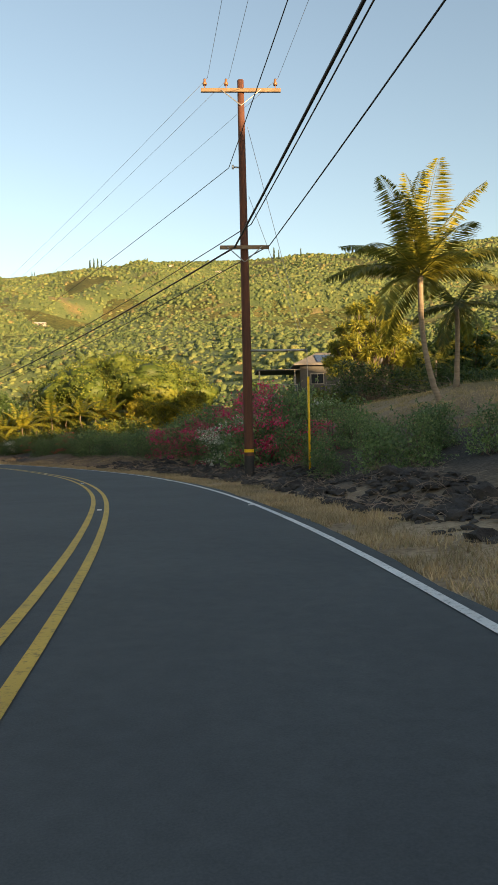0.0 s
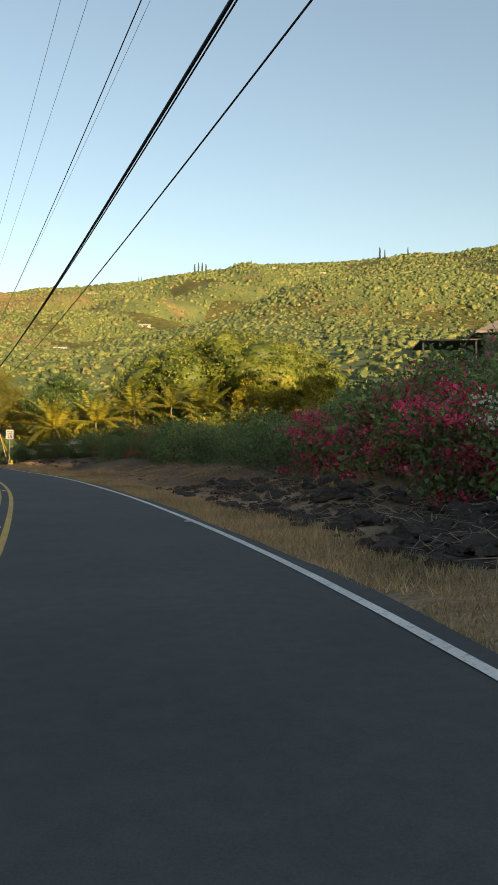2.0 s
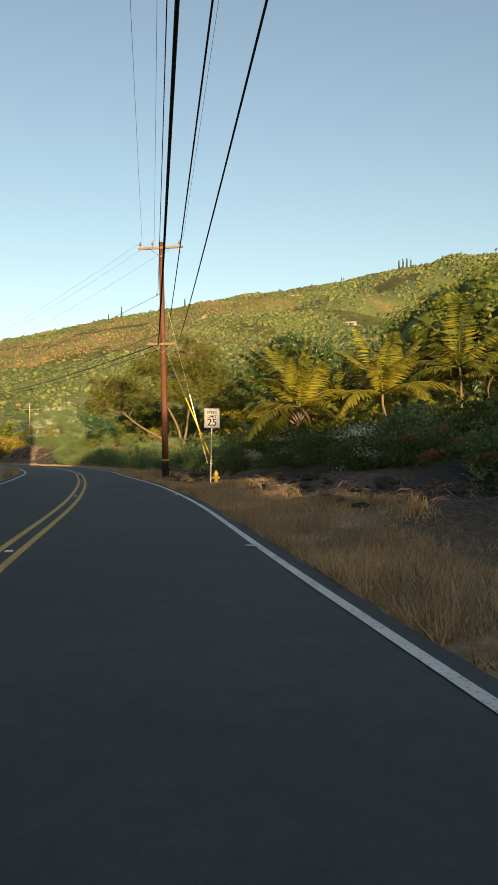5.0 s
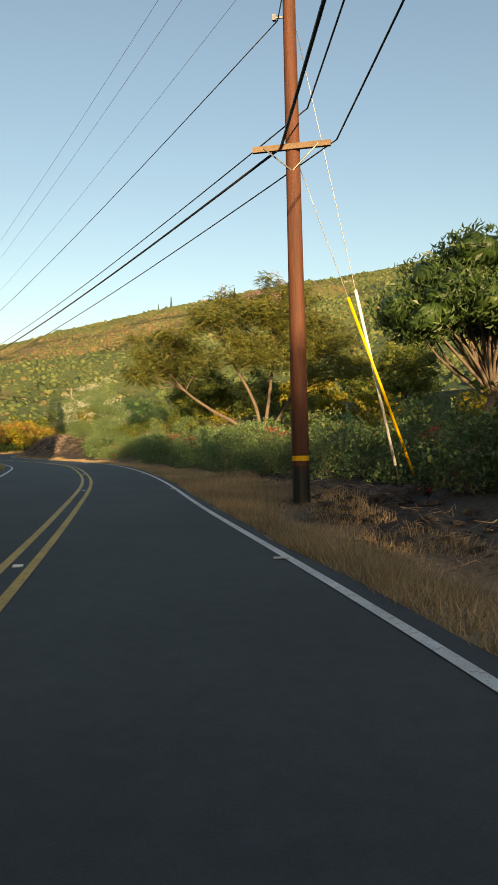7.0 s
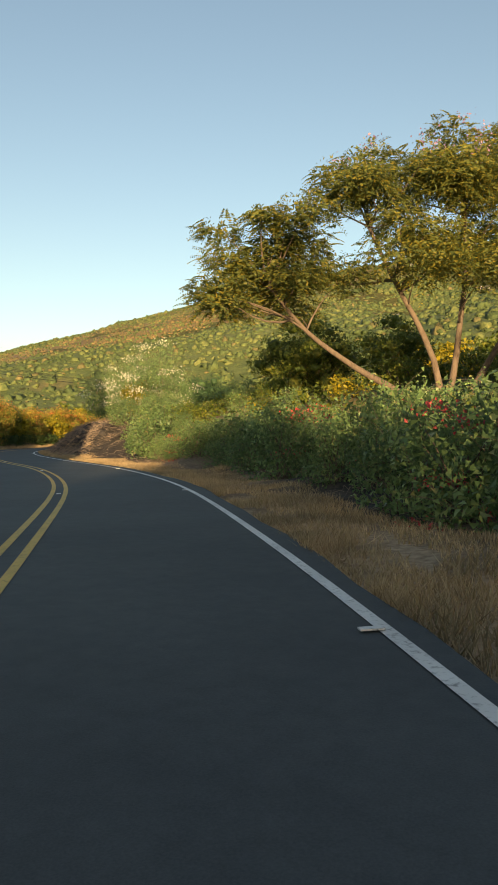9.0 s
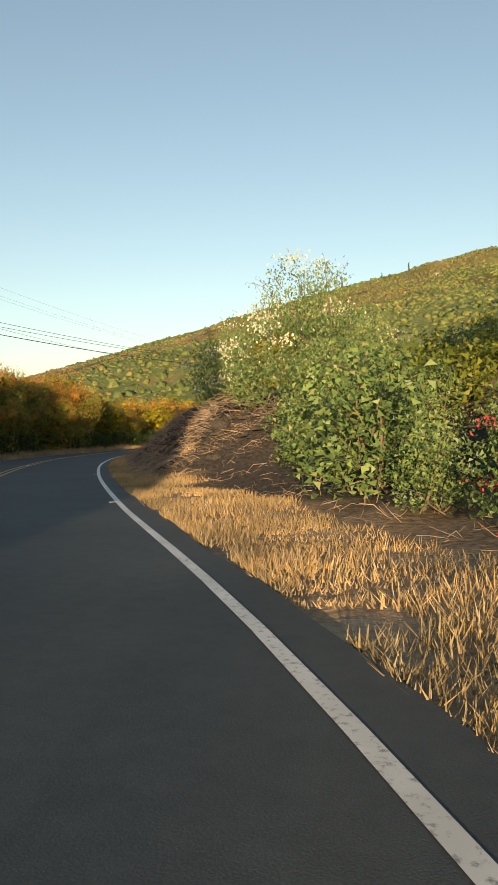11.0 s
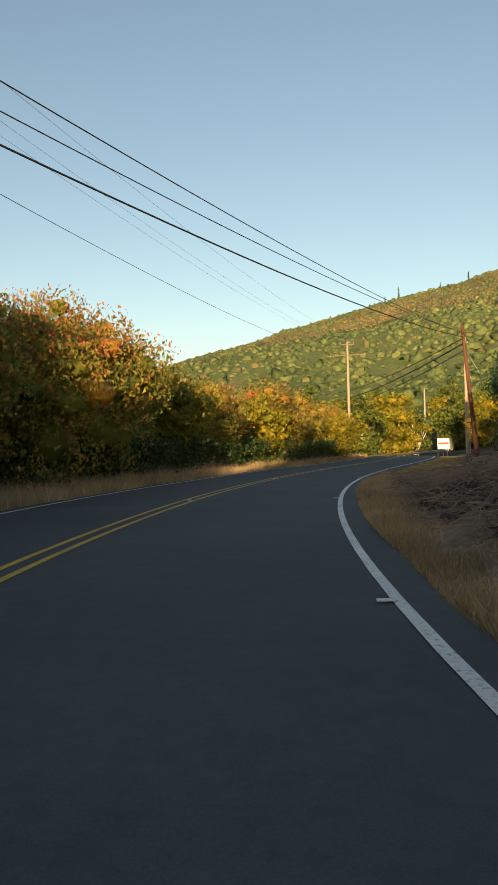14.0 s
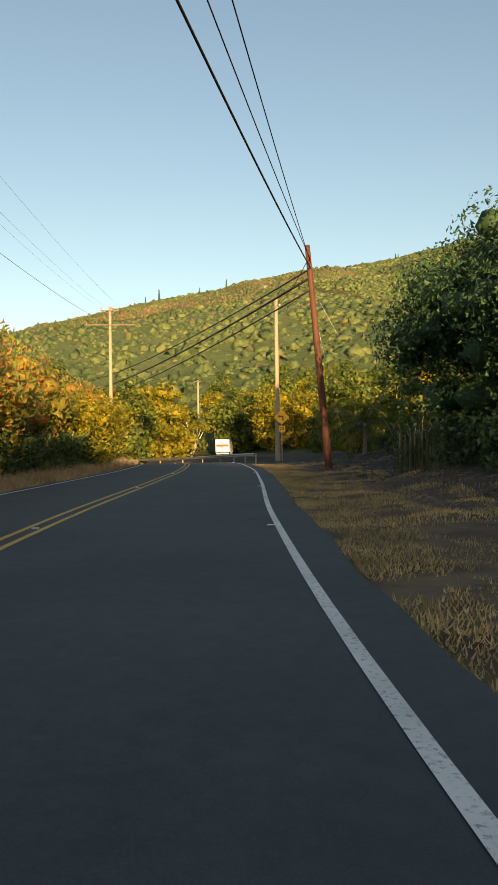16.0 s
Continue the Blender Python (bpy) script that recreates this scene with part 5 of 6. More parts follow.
palm(-78.3, 259.5, [(0, 0, -0.3), (0.05, 0, 0.8), (0.05, 0, 1.6), (0.05, 0, 2.2)], "low young palm beside the road", 13, 3.4, M_FROND, 74, leaflets=44)
for k, (x_, y_, h_) in enumerate(((-86, 366, 12), (-81, 360, 11), (-94, 372, 10), (-60, 330, 9), (-64, 345, 11), (-55, 300, 8), (40, 66, 3.2), (44, 58, 3.0))):
    palm(x_, y_, [(0, 0, -0.3), (0.2, 0, h_ * 0.4), (0.3, 0, h_ * 0.8), (0.3, 0, h_)], "sunlit palm on the hillside", 13, 3.6, M_SUNFROND, 80 + k, "far palms", 0.07, 26)
rg = np.random.default_rng(25)
for k, (x_, y_) in enumerate(((-8.2, 97), (-6.6, 100), (-4.6, 97.5), (-2.8, 101), (-0.6, 98.5), (1.4, 102), (3.6, 99.5), (5.8, 103), (-9.6, 101), (8.0, 104))):
    h_ = 2.6 + 1.9 * rg.random()
    # the first and third palm take the frond colour with sun in it
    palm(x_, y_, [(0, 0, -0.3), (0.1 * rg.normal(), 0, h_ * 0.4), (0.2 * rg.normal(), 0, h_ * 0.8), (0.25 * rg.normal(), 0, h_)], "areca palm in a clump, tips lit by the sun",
         15, 3.5, M_SUNFROND if k in (0, 2) else M_FROND, 90 + k, "areca palm clump", 0.10, 40, "areca_palm", 0.08, 1.45, 0.05, M_BARK)


def screw_pine(x, y, h, seed, label):
    """Many forked stems, each ending in a dense rosette of sword leaves."""
    rng = np.random.default_rng(seed)
    ob = thing("screw_pine", pose(x, y, ground_at(x, y)), label, "tree")
    s, q = Solid(), []
    for k in range(70):
        a, rr = k * 2.4, 0.3 + 4.1 * math.sqrt((k + 0.5) / 70)
        e = np.array([rr * math.cos(a), rr * math.sin(a), h * (0.34 + 0.62 * (1 - (rr / 4.8) ** 2)) * (1.0, 0.8, 0.62)[k % 3] + 0.3 * rng.normal()])
        s.tube(limb_points((0.2 * rng.normal(), 0.2 * rng.normal(), -0.2), e, rng, 0.1, 6).tolist(), [0.11, 0.10, 0.085, 0.07, 0.055, 0.05], 6)
        m = 90
        d = unit(rng.normal(size=(m, 3)) + np.array([0, 0, 0.35]))
        L = 0.8 + 0.5 * rng.random(m)
        q.append(leaf_quads(e + d * L[:, None] * 0.45 + np.array([0, 0, -0.1]), unit(d + np.array([0, 0, -0.25])), np.cross(d, rng.normal(size=(m, 3))), L, np.full(m, 0.09), 0.15))
        q.append(crown_leaves(rng, [(e[0], e[1], e[2], 0.8, 0.8, 0.6)], 110, 0.42, 0.12, 0.5, 0.3))
    part("branchwork", s.mesh("branchwork", M_BARK, True), ob)
    part("foliage", quads_of("foliage", np.concatenate(q), M_SWORD), ob, "long sword-shaped leaves")
    return ob


screw_pine(29.6, 60.5, 11.0, 75, "screw pine with long sword-shaped leaves above the garden")

# clipped hedge on the garden bank
ch = thing("clipped_hedge", pose(21.5, 33, ground_at(21.5, 33)), "clipped dark green hedge along the top of a bare bank", "hedge")
rng = np.random.default_rng(76)
hc = [(1.1 * k - 7, 1.5 * math.sin(k * 0.5) + 0.4 * k, 1.1 + 0.1 * rng.normal(), 1.0, 1.1, 1.05) for k in range(16)]
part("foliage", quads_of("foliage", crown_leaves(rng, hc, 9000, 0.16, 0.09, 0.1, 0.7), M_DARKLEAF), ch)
part("branchwork", stems(rng, [(c[0], c[1], c[2]) for c in hc], 2.5, 0.03).mesh("branchwork", M_BARK), ch)

# tall dry cane grass beside the dark tree
for k, (x_, y_) in enumerate(((-75.4, 236.5), (-76.2, 240.0))):
    rng = np.random.default_rng(100 + k)
    ob = thing("cane_grass", pose(x_, y_, ground_at(x_, y_)), "clump of tall cane grass with bleached hanging leaves", "grass clump", "cane grass clumps")
    tri = []
    for j in range(55):
        a = rng.random() * 6.283
        b0 = np.array([rng.normal() * 0.35, rng.normal() * 0.35, 0])
        d = np.array([math.cos(a), math.sin(a), 0])
        H_, R_ = 1.3 + 1.7 * rng.random(), 0.7 + 1.3 * rng.random()
        u = np.linspace(0, 1, 6)
        c = b0 + d * R_ * (u ** 2)[:, None] + np.array([0, 0, 1.0]) * (H_ * (u * (2.3 - u * 1.85)))[:, None]
        sd = np.cross(d, [0, 0, 1.0])
        w_ = 0.024 * (1 - u * 0.85)
        for i in range(5):
            tri.append(np.stack([c[i] - sd * w_[i], c[i] + sd * w_[i], c[i + 1] + sd * w_[i + 1], c[i + 1] - sd * w_[i + 1]]))
    part("tuft", quads_of("tuft", np.array(tri), M_CANE), ob)


# ---- the house over the garden ----
def house():
    x0, y0 = 35.0, 81.0
    zb = ground_at(x0, y0) + 1.0
    ob = thing("house", pose(x0, y0, zb, 0, 0, -14), "single-storey grey-tan house with solar panels on its roof", "house")
    W_, D_, Hh = 11.0, 8.0, 3.4
    part("wall", Solid().box((0, -D_ / 2, Hh / 2 - 2.0), (W_, 0.2, Hh + 4)).box((0, D_ / 2, Hh / 2 - 2.0), (W_, 0.2, Hh + 4))
         .box((-W_ / 2 + 0.1, 0, Hh / 2 - 2.0), (0.2, D_ - 0.2, Hh + 4)).box((W_ / 2 - 0.1, 0, Hh / 2 - 2.0), (0.2, D_ - 0.2, Hh + 4)).mesh("wall", M_WALL), ob)
    ex, ey, rz = W_ / 2 + 0.9, D_ / 2 + 0.9, 2.1
    roof = mesh_of("roof", [(-ex, -ey, Hh), (ex, -ey, Hh), (ex, ey, Hh), (-ex, ey, Hh), (-ex + 3.5, 0, Hh + rz), (ex - 3.5, 0, Hh + rz),
                            (-ex, -ey, Hh + 0.18), (ex, -ey, Hh + 0.18), (ex, ey, Hh + 0.18), (-ex, ey, Hh + 0.18)],
                   [(6, 7, 5, 4), (8, 9, 4, 5), (7, 8, 5), (9, 6, 4), (0, 1, 7, 6), (1, 2, 8, 7), (2, 3, 9, 8), (3, 0, 6, 9), (3, 2, 1, 0)], M_ROOF)
    rf = part("roof", roof, ob, "grey shingle hip roof")
    slope = math.atan2(rz - 0.18, ey)
    pvm = Solid().box((0, 0, 0.03), (1.0, 1.55, 0.05)).mesh("solar_panel", M_PV)
    for i in range(5):
        for j in range(2):
            p_ = part("solar_panel", pvm, rf, "dark blue solar panel")
            yy_ = -ey + 1.15 + j * 1.55
            p_.matrix_basis = Matrix.Translation((-2.9 + i * 1.06, yy_, Hh + 0.18 + (yy_ + ey) * math.tan(slope) + 0.06)) @ Matrix.Rotation(slope, 4, "X")
    for wx in (-3.4, 0.2, 3.4):
        w_ = part("window", Solid().box((wx, -D_ / 2 - 0.08, 1.75), (1.5, 0.06, 1.2)).mesh("window", M_GLASS), ob, "dark window")
        fr = Solid()
        for (cx, cz, sw, sh) in ((0, 0.63, 1.7, 0.1), (0, -0.63, 1.7, 0.1), (-0.8, 0, 0.1, 1.2), (0.8, 0, 0.1, 1.2), (0, 0, 0.06, 1.2)):
            fr.box((wx + cx, -D_ / 2 - 0.12, 1.75 + cz), (sw, 0.07, sh))
        part("window_frame", fr.mesh("window_frame", M_FARWALL), w_)
    # carport on posts at the left, with railings and stair
    part("carport_roof", Solid().box((-8.2, -1.5, 2.9), (5.4, 6.0, 0.12)).mesh("carport_roof", M_ROOF), ob, "flat grey carport roof")
    for px_ in (-10.6, -6.2):
        part("carport_post", Solid().box((px_, -4.2, 0.0), (0.14, 0.14, 6.0)).mesh("carport_post", M_FARWALL), ob)
    rl = Solid().box((-8.2, -4.4, 1.1), (4.8, 0.07, 0.08))
    for k in range(17):
        rl.box((-10.4 + k * 0.28, -4.4, 0.6), (0.05, 0.05, 1.0))
    part("railing", rl.mesh("railing", M_FARWALL), ob, "white railing")
    st = Solid()
    for k in range(7):
        st.box((-2.0 + 0.0 * k, -5.2 - 0.3 * k, 0.9 - 0.18 * k), (1.4, 0.3, 0.05))
    st.box((-2.7, -6.1, 0.4), (0.06, 2.4, 0.18), Matrix.Rotation(-0.5, 4, "X").to_3x3()).box((-1.3, -6.1, 0.4), (0.06, 2.4, 0.18), Matrix.Rotation(-0.5, 4, "X").to_3x3())
    part("stair", st.mesh("stair", M_FARWALL), ob, "open wooden stair")
    return ob


house()


def far_house(x, y, w, d, turn_, roof_mat, label):
    ob = thing("hillside_house", pose(x, y, ground_at(x, y), 0, 0, turn_), label, "house", "houses on the hillside")
    part("wall", Solid().box((0, 0, 1.0), (w, d, 4.4)).mesh("wall", M_FARWALL), ob)
    part("roof", mesh_of("roof", [(-w * .56, -d * .6, 3.2), (w * .56, -d * .6, 3.2), (w * .56, d * .6, 3.2), (-w * .56, d * .6, 3.2), (-w * .5, 0, 5), (w * .5, 0, 5)],
                         [(0, 1, 5, 4), (2, 3, 4, 5), (1, 2, 5), (3, 0, 4), (3, 2, 1, 0)], roof_mat), ob)
    wm_ = Solid().box((0, 0, 0), (w * 0.16, 0.2, 1.5)).mesh("window", M_GLASS)
    for k in (-0.3, 0, 0.3):
        part("window", wm_, ob).location = (k * w, -d / 2 - 0.05, 1.9)


rg = np.random.default_rng(26)
for (b_, r_, w_) in ((-20.5, 1250, 17), (-28, 1700, 19), (-31, 1500, 16), (-33, 1900, 17), (-30, 2100, 19), (-2.5, 900, 16), (0.5, 1600, 14), (2.5, 1500, 15), (9.5, 1050, 15), (13, 1650, 12),
                   (-8, 1500, 18), (-12, 2000, 14), (6, 1900, 14), (4, 620, 14), (-16, 1900, 15)):
    far_house(-30 - r_ * math.sin(radians(b_)), 110 + r_ * math.cos(radians(b_)), w_, w_ * 0.5, rg.normal() * 25, M_FARROOF, "pale house among trees on the far hillside")
far_house(-107.6, 386, 6, 4, 10, M_FARROOF, "pale-roofed house among trees beyond the bend")


# ---- far woods, grass, rocks and dead wood ----
def cell(ix, iy, k):
    return np.abs(np.sin(ix * 127.1 + iy * 311.7 + k * 74.7) * 43758.5453) % 1.0


def crown_field(x, y, size, k):
    """Crowns on a jittered grid: height of the highest crown over each place, and that crown's tint."""
    gx_, gy_ = np.floor(x / size), np.floor(y / size)
    best, tint = np.zeros_like(x), np.zeros_like(x)
    for dx in (-1, 0, 1):
        for dy in (-1, 0, 1):
            ix, iy = gx_ + dx, gy_ + dy
            cx, cy = (ix + cell(ix, iy, k)) * size, (iy + cell(ix, iy, k + 1)) * size
            R = size * (0.5 + 0.45 * cell(ix, iy, k + 2))
            q = 1 - ((x - cx) ** 2 + (y - cy) ** 2) / R ** 2
            h = np.where(q > 0, np.sqrt(np.clip(q, 0, 1)), 0) * R * (0.55 + 0.75 * cell(ix, iy, k + 3))
            up = h > best
            best, tint = np.where(up, h, best), np.where(up, cell(ix, iy, k + 4), tint)
    return best, tint


def far_woods():
    """The canopy over the hillside, crown by crown, growing coarser up the slope."""
    rng = np.random.default_rng(27)
    bear = np.radians(np.arange(-50, 50, 0.3))
    rad = 118 * 1.0145 ** np.arange(208)
    R_, B_ = np.meshgrid(rad, bear, indexing="ij")
    R_ = R_ * (1 + 0.0022 * rng.normal(size=R_.shape))
    B_ = B_ + radians(0.03) * rng.normal(size=R_.shape)
    x, y_ = (-30 - R_ * np.sin(B_)).ravel(), (110 + R_ * np.cos(B_)).ravel()
    r, b = R_.ravel(), np.degrees(B_.ravel())
    dd, di = road_side(x, y_)
    z = height(x, y_)
    h1, t1 = crown_field(x, y_, 5.2, 1)
    h2, t2 = crown_field(x, y_, 9.5, 9)
    thin = lumps(x, y_, 150, 11) + 0.6 * lumps(x, y_, 55, 12)
    dry = smooth(2, 16, b + 5 * lumps(x, y_, 260, 14)) * smooth(480, 820, r) * (1 - smooth(1750, 2150, r + 250 * lumps(x, y_, 300, 15)))
    dry = np.clip(dry + 0.7 * smooth(0.75, 1.35, -thin) * smooth(300, 500, r), 0, 1)
    big = h2 * (thin > -0.6) * (1 - 0.75 * dry * (t2 > 0.35)) * np.where(t2 > 0.45, 1.0, 0.35)
    h = np.maximum(h1 * (0.9 - 0.45 * dry), big)
    tint = np.where(big > h1 * (0.9 - 0.45 * dry), t2 * 0.85, t1)
    cover = smooth(48, 72, np.abs(dd))
    z = z + cover * 0.12 * h - 4.0 * (1 - cover)
    nr, nb = R_.shape
    ii = np.arange(nr * nb).reshape(nr, nb)
    quad = np.stack([ii[:-1, :-1], ii[1:, :-1], ii[1:, 1:], ii[:-1, 1:]], 2).reshape(-1, 4)
    quad = quad[(cover[quad] > 0).any(1)]
    me = bpy.data.meshes.new("hillside_woods")
    me.vertices.add(len(x))
    me.vertices.foreach_set("co", np.stack([x, y_, z], 1).astype(np.float32).ravel())
    me.loops.add(quad.size)
    me.loops.foreach_set("vertex_index", quad.astype(np.int32).ravel())
    me.polygons.add(len(quad))
    me.polygons.foreach_set("loop_start", np.arange(0, quad.size, 4, dtype=np.int32))
    me.polygons.foreach_set("use_smooth", np.ones(len(quad), bool))
    me.update(calc_edges=True)
    me.materials.append(M_WOODS)
    col = me.color_attributes.new("tint", "FLOAT_COLOR", "POINT")
    col.data.foreach_set("color", np.stack([0.3 + 0.4 * tint + 0.1 * dry, dry, 0 * tint, 1 + 0 * tint], 1).astype(np.float32).ravel())
    tagged(new("hillside_woods", me), "low brush and undergrowth over a sunlit hillside", "woods", kind="stuff")
    # crowns: rounded, broken heads of uneven size, finer near by, wider spaced where it is dry
    for (r0, r1, n, dome, size) in ((122, 430, 9000, DOME, (1.5, 1.9)), (430, 950, 74000, LOW_DOME, (1.5, 2.1)), (950, 2335, 84000, LOW_DOME, (2.5, 3.9))):
        b = rng.uniform(-48, 50, n)
        r = np.sqrt(rng.uniform(r0 ** 2, r1 ** 2, n))
        x, y_ = -30 - r * np.sin(np.radians(b)), 110 + r * np.cos(np.radians(b))
        dd, di = road_side(x, y_)
        thin = lumps(x, y_, 150, 11) + 0.6 * lumps(x, y_, 55, 12)
        dry = smooth(2, 16, b + 5 * lumps(x, y_, 260, 14)) * smooth(480, 820, r) * (1 - smooth(1750, 2150, r + 250 * lumps(x, y_, 300, 15)))
        keep = (np.abs(dd) > 50) & (rng.random(n) > 0.12 * dry + 0.45 * smooth(0.35, 1.0, -thin))
        x, y_, r, dry = x[keep], y_[keep], r[keep], dry[keep]
        n = len(x)
        s = np.interp(r, [r0, r1], size) * (0.5 + 1.25 * rng.random(n) ** 3.0) * (1 - 0.3 * dry)
        dv, df = dome
        k = len(dv)
        turn_ = rng.random(n) * 6.283
        ca, sa = np.cos(turn_)[:, None], np.sin(turn_)[:, None]
        v = np.stack([dv[:, 0] * ca - dv[:, 1] * sa, dv[:, 0] * sa + dv[:, 1] * ca, np.broadcast_to(dv[:, 2], (n, k))], 2)
        v = v * (1 + 0.28 * rng.normal(size=(n, k, 1))) * s[:, None, None] * np.stack([np.ones(n), 0.75 + 0.5 * rng.random(n), 0.6 + 0.7 * rng.random(n) ** 2], 1)[:, None]
        v = v + np.stack([x, y_, height(x, y_) + 0.12 * s], 1)[:, None]
        tri = (df[None] + (np.arange(n) * k)[:, None, None]).reshape(-1, 3)
        me = bpy.data.meshes.new("hillside_crowns")
        me.vertices.add(n * k)
        me.vertices.foreach_set("co", v.astype(np.float32).ravel())
        me.loops.add(tri.size)
        me.loops.foreach_set("vertex_index", tri.astype(np.int32).ravel())
        me.polygons.add(len(tri))
        me.polygons.foreach_set("loop_start", np.arange(0, tri.size, 3, dtype=np.int32))
        me.polygons.foreach_set("use_smooth", np.ones(len(tri), bool))
        me.update(calc_edges=True)
        me.materials.append(M_WOODS)
        col = me.color_attributes.new("tint", "FLOAT_COLOR", "POINT")
        t_ = np.clip(0.12 + 0.62 * rng.random(n)[:, None] + 0.10 * rng.normal(size=(n, k)), 0, 1)
        g_ = np.repeat(np.maximum(dry * (rng.random(n) < 0.5), 0.6 * (rng.random(n) < 0.07))[:, None], k, 1)
        col.data.foreach_set("color", np.stack([t_, g_, 0 * t_, 1 + 0 * t_], 2).astype(np.float32).ravel())
        tagged(new("hillside_crowns", me), "many small tree crowns over a sunlit hillside", "woods", kind="stuff")


far_woods()


def spires():
    """Tall narrow conifers that stand over the skyline."""
    rng = np.random.default_rng(28)
    proto = thing("skyline_conifer", pose(0, 0, 0), "tall narrow conifer standing over the skyline", "tree", "skyline conifers")
    part("trunk", Solid().tube([(0, 0, -1), (0, 0, 12), (0, 0, 24)], [0.5, 0.35, 0.1], 6).mesh("trunk", M_BARK), proto)
    cl = [(0.3 * rng.normal(), 0.3 * rng.normal(), 3 + 1.6 * k, 2.6 - 0.13 * k, 2.6 - 0.13 * k, 1.5) for k in range(14)]
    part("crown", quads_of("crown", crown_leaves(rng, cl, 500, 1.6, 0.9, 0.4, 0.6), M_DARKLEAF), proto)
    for (b_, s) in ((-5.4, 1.5), (-5.7, 1.3), (-6.0, 1.5), (-6.3, 1.35), (-20.3, 1.6), (-20.7, 1.2), (16.6, 1.3), (11.6, 1.3), (-22.5, 1.1), (-10.0, 0.8), (-9.8, 0.9), (13.6, 0.9), (17.6, 0.9), (-0.9, 0.8), (-1.1, 0.7)):
        r_ = 2260
        put(proto, -30 - r_ * math.sin(radians(b_)), 110 + r_ * math.cos(radians(b_)), s, rng.random() * 6, s * (0.8 + 0.35 * rng.random()))


spires()


def verge_grass(name, y0, y1, e0, e1, count, hgt, mat, right, label, seed, patch=-0.55):
    rng = np.random.default_rng(seed)
    rows_ = np.where((RXY[:, 1] > y0) & (RXY[:, 1] < y1))[0]
    k = rng.choice(rows_, count)
    e = e0 + (e1 - e0) * rng.random(count) ** 1.3
    off = RW[k] + SHOULDER[k] + e if right else -(LANE_LEFT + 0.4 + e)
    p = RXY[k] + RN[k] * off[:, None] + RT[k] * rng.uniform(-0.8, 0.8, (count, 1))
    keep = lumps(p[:, 0], p[:, 1], 2.6, seed + 1) + 0.5 * lumps(p[:, 0], p[:, 1], 0.9, seed + 2) > patch - 0.5 * rng.random(count)
    p = p[keep]
    m = len(p)
    z = height(p[:, 0], p[:, 1])
    h = hgt * (0.35 + 0.85 * rng.random(m)) * (0.75 + 0.35 * lumps(p[:, 0], p[:, 1], 3.3, seed + 3))
    h = np.clip(h, 0.05, None)
    d = rng.normal(size=(m, 3)) * np.array([0.45, 0.45, 0])
    base = np.c_[p, z - 0.02]
    sd = unit(np.cross(rng.normal(size=(m, 3)), [0, 0, 1.0])) * (0.006 + 0.006 * rng.random((m, 1)))
    tip = base + np.array([0, 0, 1.0]) * h[:, None] + d * h[:, None]
    q = np.stack([base - sd, base + sd, tip], 1)
    tagged(new(name, quads_of(name, q, mat)), label, "grass", kind="stuff")


verge_grass("dry_grass", -6, 60, 0.02, 1.7, 60000, 0.15, M_STRAW, True, "low straw-coloured grass along the road edge", 201)
verge_grass("dry_grass", 36, 66, 1.2, 5.8, 60000, 0.12, M_STRAW, True, "thin straw-coloured grass and litter over the verge", 225, -0.3)
verge_grass("dry_grass", 60, 118, 0.02, 3.6, 90000, 0.27, M_STRAW, True, "tall straw-coloured grass round the poles", 204)
verge_grass("verge_grass", 112, 168, 0.02, 2.6, 80000, 0.17, M_STRAW, True, "low straw-coloured grass along the road edge", 207)
verge_grass("dry_grass", 158, 198, 0.02, 1.25, 46000, 0.24, M_STRAW, True, "straw-coloured grass at the foot of a rocky bank", 210)
verge_grass("dry_grass", 14, 40, 9.5, 27, 60000, 0.2, M_GRASS, True, "dry weeds over a bare garden bank", 230, -0.3)
verge_grass("dry_grass", 196, 210, 0.02, 2.8, 40000, 0.24, M_STRAW, True, "tall straw-coloured grass beyond a rocky bank", 213)
verge_grass("dry_grass", 206, 262, 0.02, 4.6, 80000, 0.10, M_GRASS, True, "low dry grass on trodden soil", 214, -0.35)
verge_grass("dry_grass", 192, 258, 2.6, 10.0, 26000, 0.16, M_GRASS, True, "thin weeds and dry grass over dark soil", 222, 0.2)
verge_grass("dry_grass", 40, 150, 0.05, 3.0, 30000, 0.4, M_STRAW, False, "tall straw-coloured grass along the road edge", 216)
verge_grass("dry_grass", 150, 285, 0.05, 4.2, 60000, 0.6, M_STRAW, False, "tall pale grass before the brush trees", 219)


def rock_mesh(seed, mat):
    bm = bmesh.new()
    bmesh.ops.create_icosphere(bm, subdivisions=2, radius=1.0)
    rng = np.random.default_rng(seed)
    o = Vector(rng.random(3) * 50)
    for v in bm.verts:
        f = 1 + 0.45 * noise.noise(v.co * 1.1 + o) + 0.30 * noise.noise(v.co * 2.7 + o) + 0.16 * noise.noise(v.co * 6.5 + o)
        v.co = Vector((v.co.x * f, v.co.y * f, v.co.z * f * 0.62))
    me_ = bpy.data.meshes.new("lava_rock")
    bm.to_mesh(me_)
    bm.free()
    me_.materials.append(mat)
    return me_


ROCKS = [rock_mesh(k, M_LAVA) for k in range(6)]
rg = np.random.default_rng(29)


def rock(x, y, s, group="lava rocks"):
    ob = new("lava_rock", ROCKS[int(rg.integers(6))])
    ob.matrix_basis = Matrix.Translation((x, y, ground_at(x, y) + 0.10 * s)) @ pose(0, 0, 0, 12 * rg.normal(), 12 * rg.normal(), 360 * rg.random()) @ Matrix.Diagonal((s, s * (0.7 + 0.5 * rg.random()), s * (0.7 + 0.6 * rg.random()), 1))
    return tagged(ob, "rough black lava rock on the verge", "rock", group)


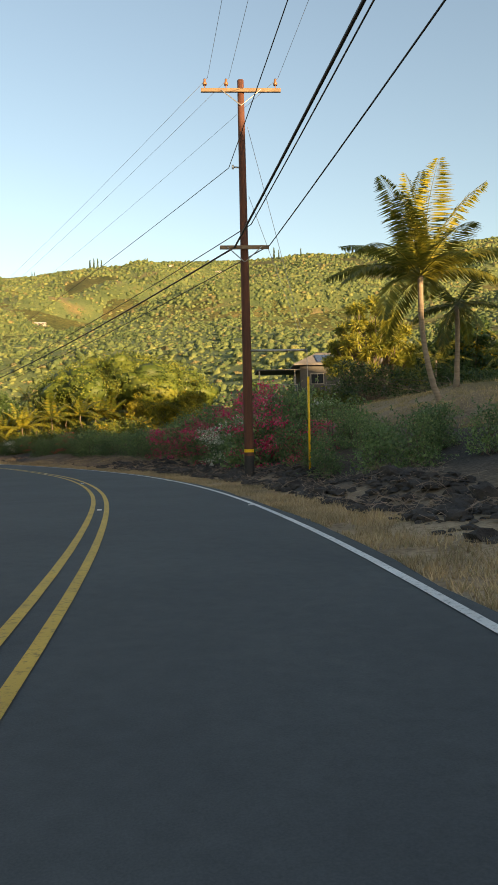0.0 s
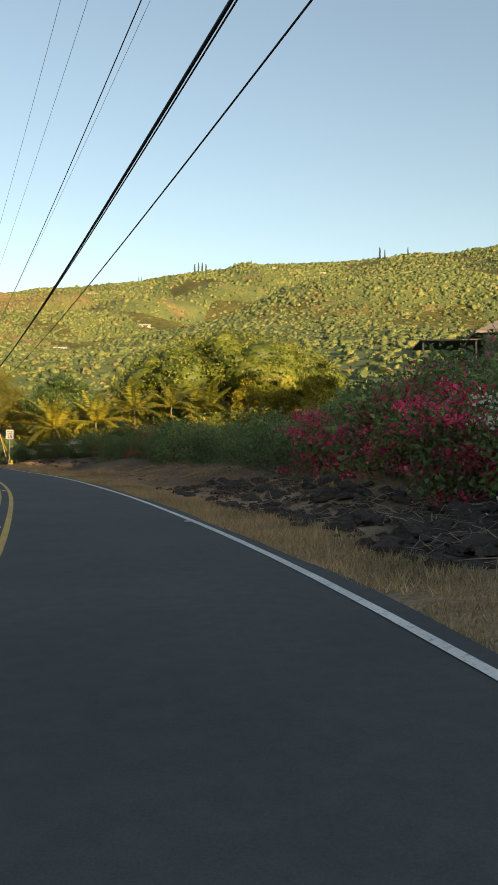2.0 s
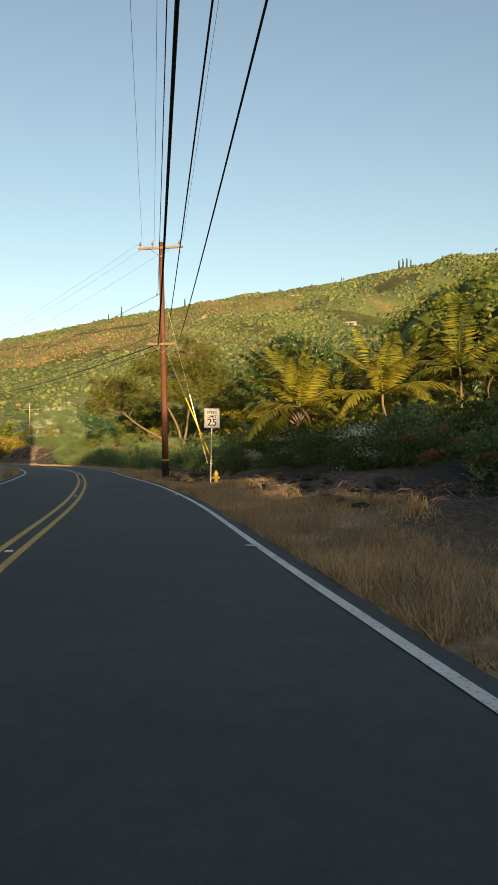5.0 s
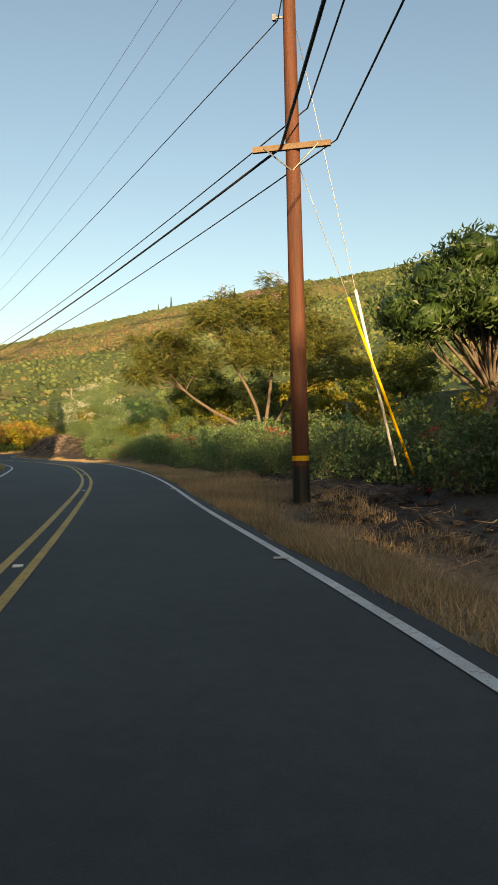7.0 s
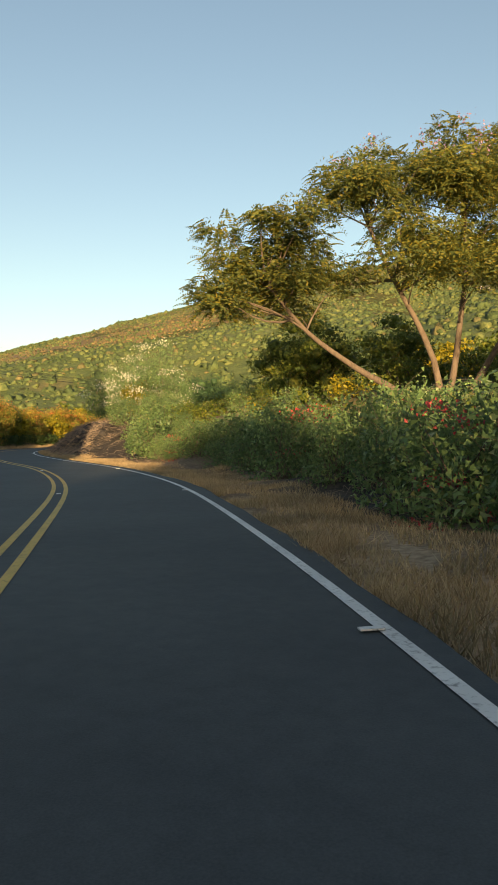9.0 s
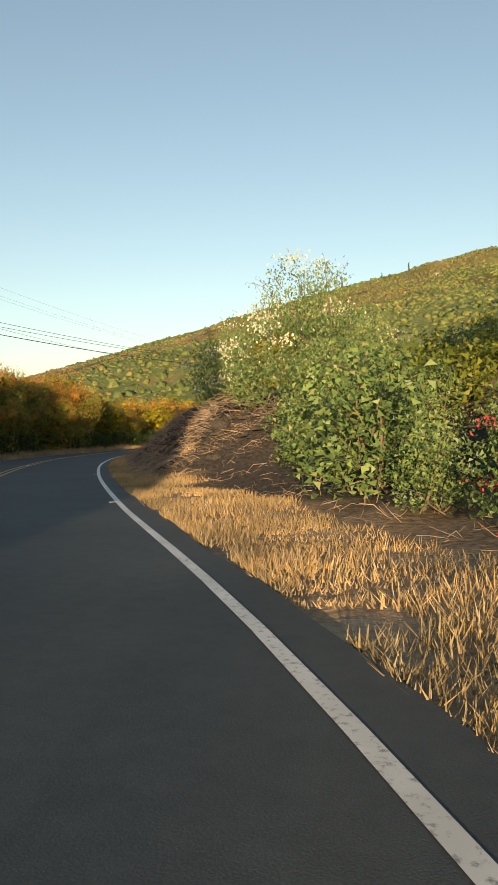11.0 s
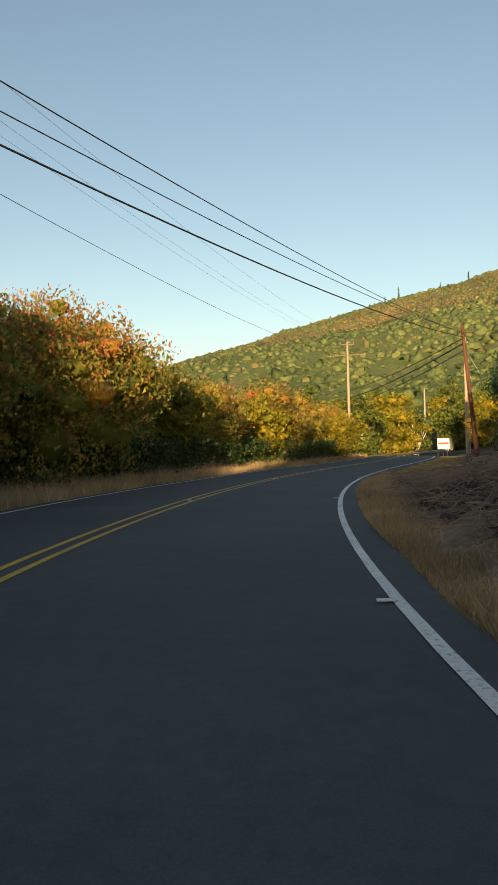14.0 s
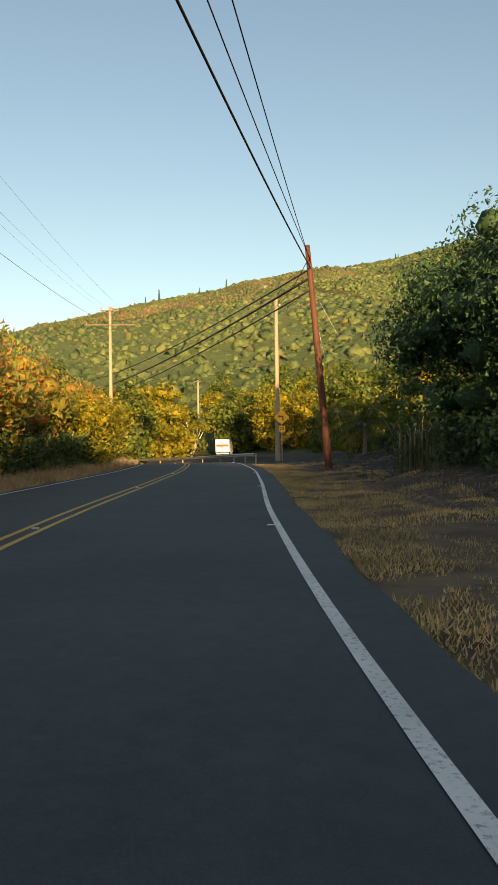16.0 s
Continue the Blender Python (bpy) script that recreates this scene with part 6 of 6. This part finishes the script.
for k in range(230):
    y_ = 4 + 40 * rg.random()
    x_, y_ = beside(y_, 1.9 + 2.6 * rg.random())
    rock(x_, y_, 0.10 + 0.24 * rg.random() ** 2)
for k in range(34):
    x_, y_ = beside(76 + 30 * rg.random(), 3.0 + 2.8 * rg.random())
    rock(x_, y_, 0.12 + 0.24 * rg.random() ** 2)
for k in range(90):
    x_, y_ = beside(159 + 38 * rg.random(), 1.3 + 4.5 * rg.random())
    rock(x_, y_, 0.10 + 0.22 * rg.random() ** 2, "rocks of the bank")
for (x_, y_, s) in ((-15.7, 107.4, 0.55), (-15.0, 107.9, 0.5), (-16.2, 108.0, 0.4), (-57.0, 172.4, 0.28), (-59.6, 175.6, 0.3), (-62.6, 181.0, 0.26), (-55.4, 169.6, 0.3), (-66.6, 190.2, 0.25)):
    rock(x_, y_, s)
st_ = new("white_stone", rock_mesh(9, M_STONE))
st_.matrix_basis = Matrix.Translation((5.6, 30.3, ground_at(5.6, 30.3) + 0.12)) @ Matrix.Diagonal((0.14, 0.14, 0.24, 1))
tagged(st_, "pale marker stone at the foot of the hedge", "stone")


def dead_wood(name, y0, y1, e0, e1, count, size, label, seed, rise=0.22):
    rng = np.random.default_rng(seed)
    s = Solid()
    for k in range(count):
        y_ = rng.uniform(y0, y1)
        x_, y_ = beside(y_, rng.uniform(e0, e1))
        z = ground_at(x_, y_) + 0.03 + rise * rng.random() ** 2
        a, L = rng.random() * 6.283, size * (0.4 + rng.random())
        d = np.array([math.cos(a), math.sin(a), 0.25 * rng.normal()])
        c = np.array([x_, y_, z])
        pts = [c - d * L / 2, c + np.array([0, 0, 0.07 * rng.random()]) + 0.06 * rng.normal(size=3), c + d * L / 2]
        r = 0.004 + 0.008 * rng.random() ** 2
        s.tube(pts, [r, r * 0.8, r * 0.35], 4, False)
    tagged(new(name, s.mesh(name, M_TWIG)), label, "dead branches", kind="stuff")


dead_wood("dead_branches", 4, 64, 1.6, 5.0, 3000, 0.5, "pale dead branches strewn over lava", 31)
dead_wood("dead_branches", 42, 84, 2.6, 6.2, 1500, 0.4, "dry twigs and litter on the verge before the hedge", 40)
dead_wood("dead_branches", 84, 158, 2.4, 4.4, 1000, 0.45, "grey dead twigs under the hedge", 32)
dead_wood("dead_branches", 158, 204, 0.9, 5.5, 8500, 0.7, "tangle of pale dead branches over a rocky bank", 33, 0.5)
dead_wood("dead_branches", 198, 258, 2.0, 8.5, 1300, 0.4, "scattered dead twigs on dark soil", 34)


def lava_rubble(name, y0, y1, e0, e1, count, size, label, seed):
    rng = np.random.default_rng(seed)
    rows_ = np.where((RXY[:, 1] > y0) & (RXY[:, 1] < y1))[0]
    k = rng.choice(rows_, count)
    e = e0 + (e1 - e0) * rng.random(count)
    p = RXY[k] + RN[k] * (RW[k] + SHOULDER[k] + e)[:, None] + RT[k] * rng.uniform(-0.8, 0.8, (count, 1))
    s = size * (0.35 + 1.1 * rng.random(count) ** 2)
    c = np.c_[p, height(p[:, 0], p[:, 1]) + 0.15 * s]
    v, f = masses(rng, c, np.stack([s, s * (0.7 + 0.5 * rng.random(count)), s * 0.62], 1), 0.2, CAP_F)
    tagged(new(name, foliage_mesh(name, np.zeros((0, 4, 3)), (v, f), M_LAVA)), label, "rubble", kind="stuff")


lava_rubble("lava_rubble", 42, 66, 2.0, 6.0, 420, 0.055, "scattered dark lava stones on the dry verge", 39)
lava_rubble("lava_rubble", 2, 44, 1.3, 4.8, 1900, 0.15, "broken black lava rubble along the verge", 35)
lava_rubble("lava_rubble", 74, 108, 2.6, 5.2, 320, 0.14, "broken black lava rubble round the sign", 36)
lava_rubble("lava_rubble", 158, 204, 1.2, 6.5, 1900, 0.17, "broken dark rubble over the rocky bank", 37)
lava_rubble("lava_rubble", 198, 258, 3.0, 9.0, 500, 0.07, "dark clods and litter on trodden soil", 38)
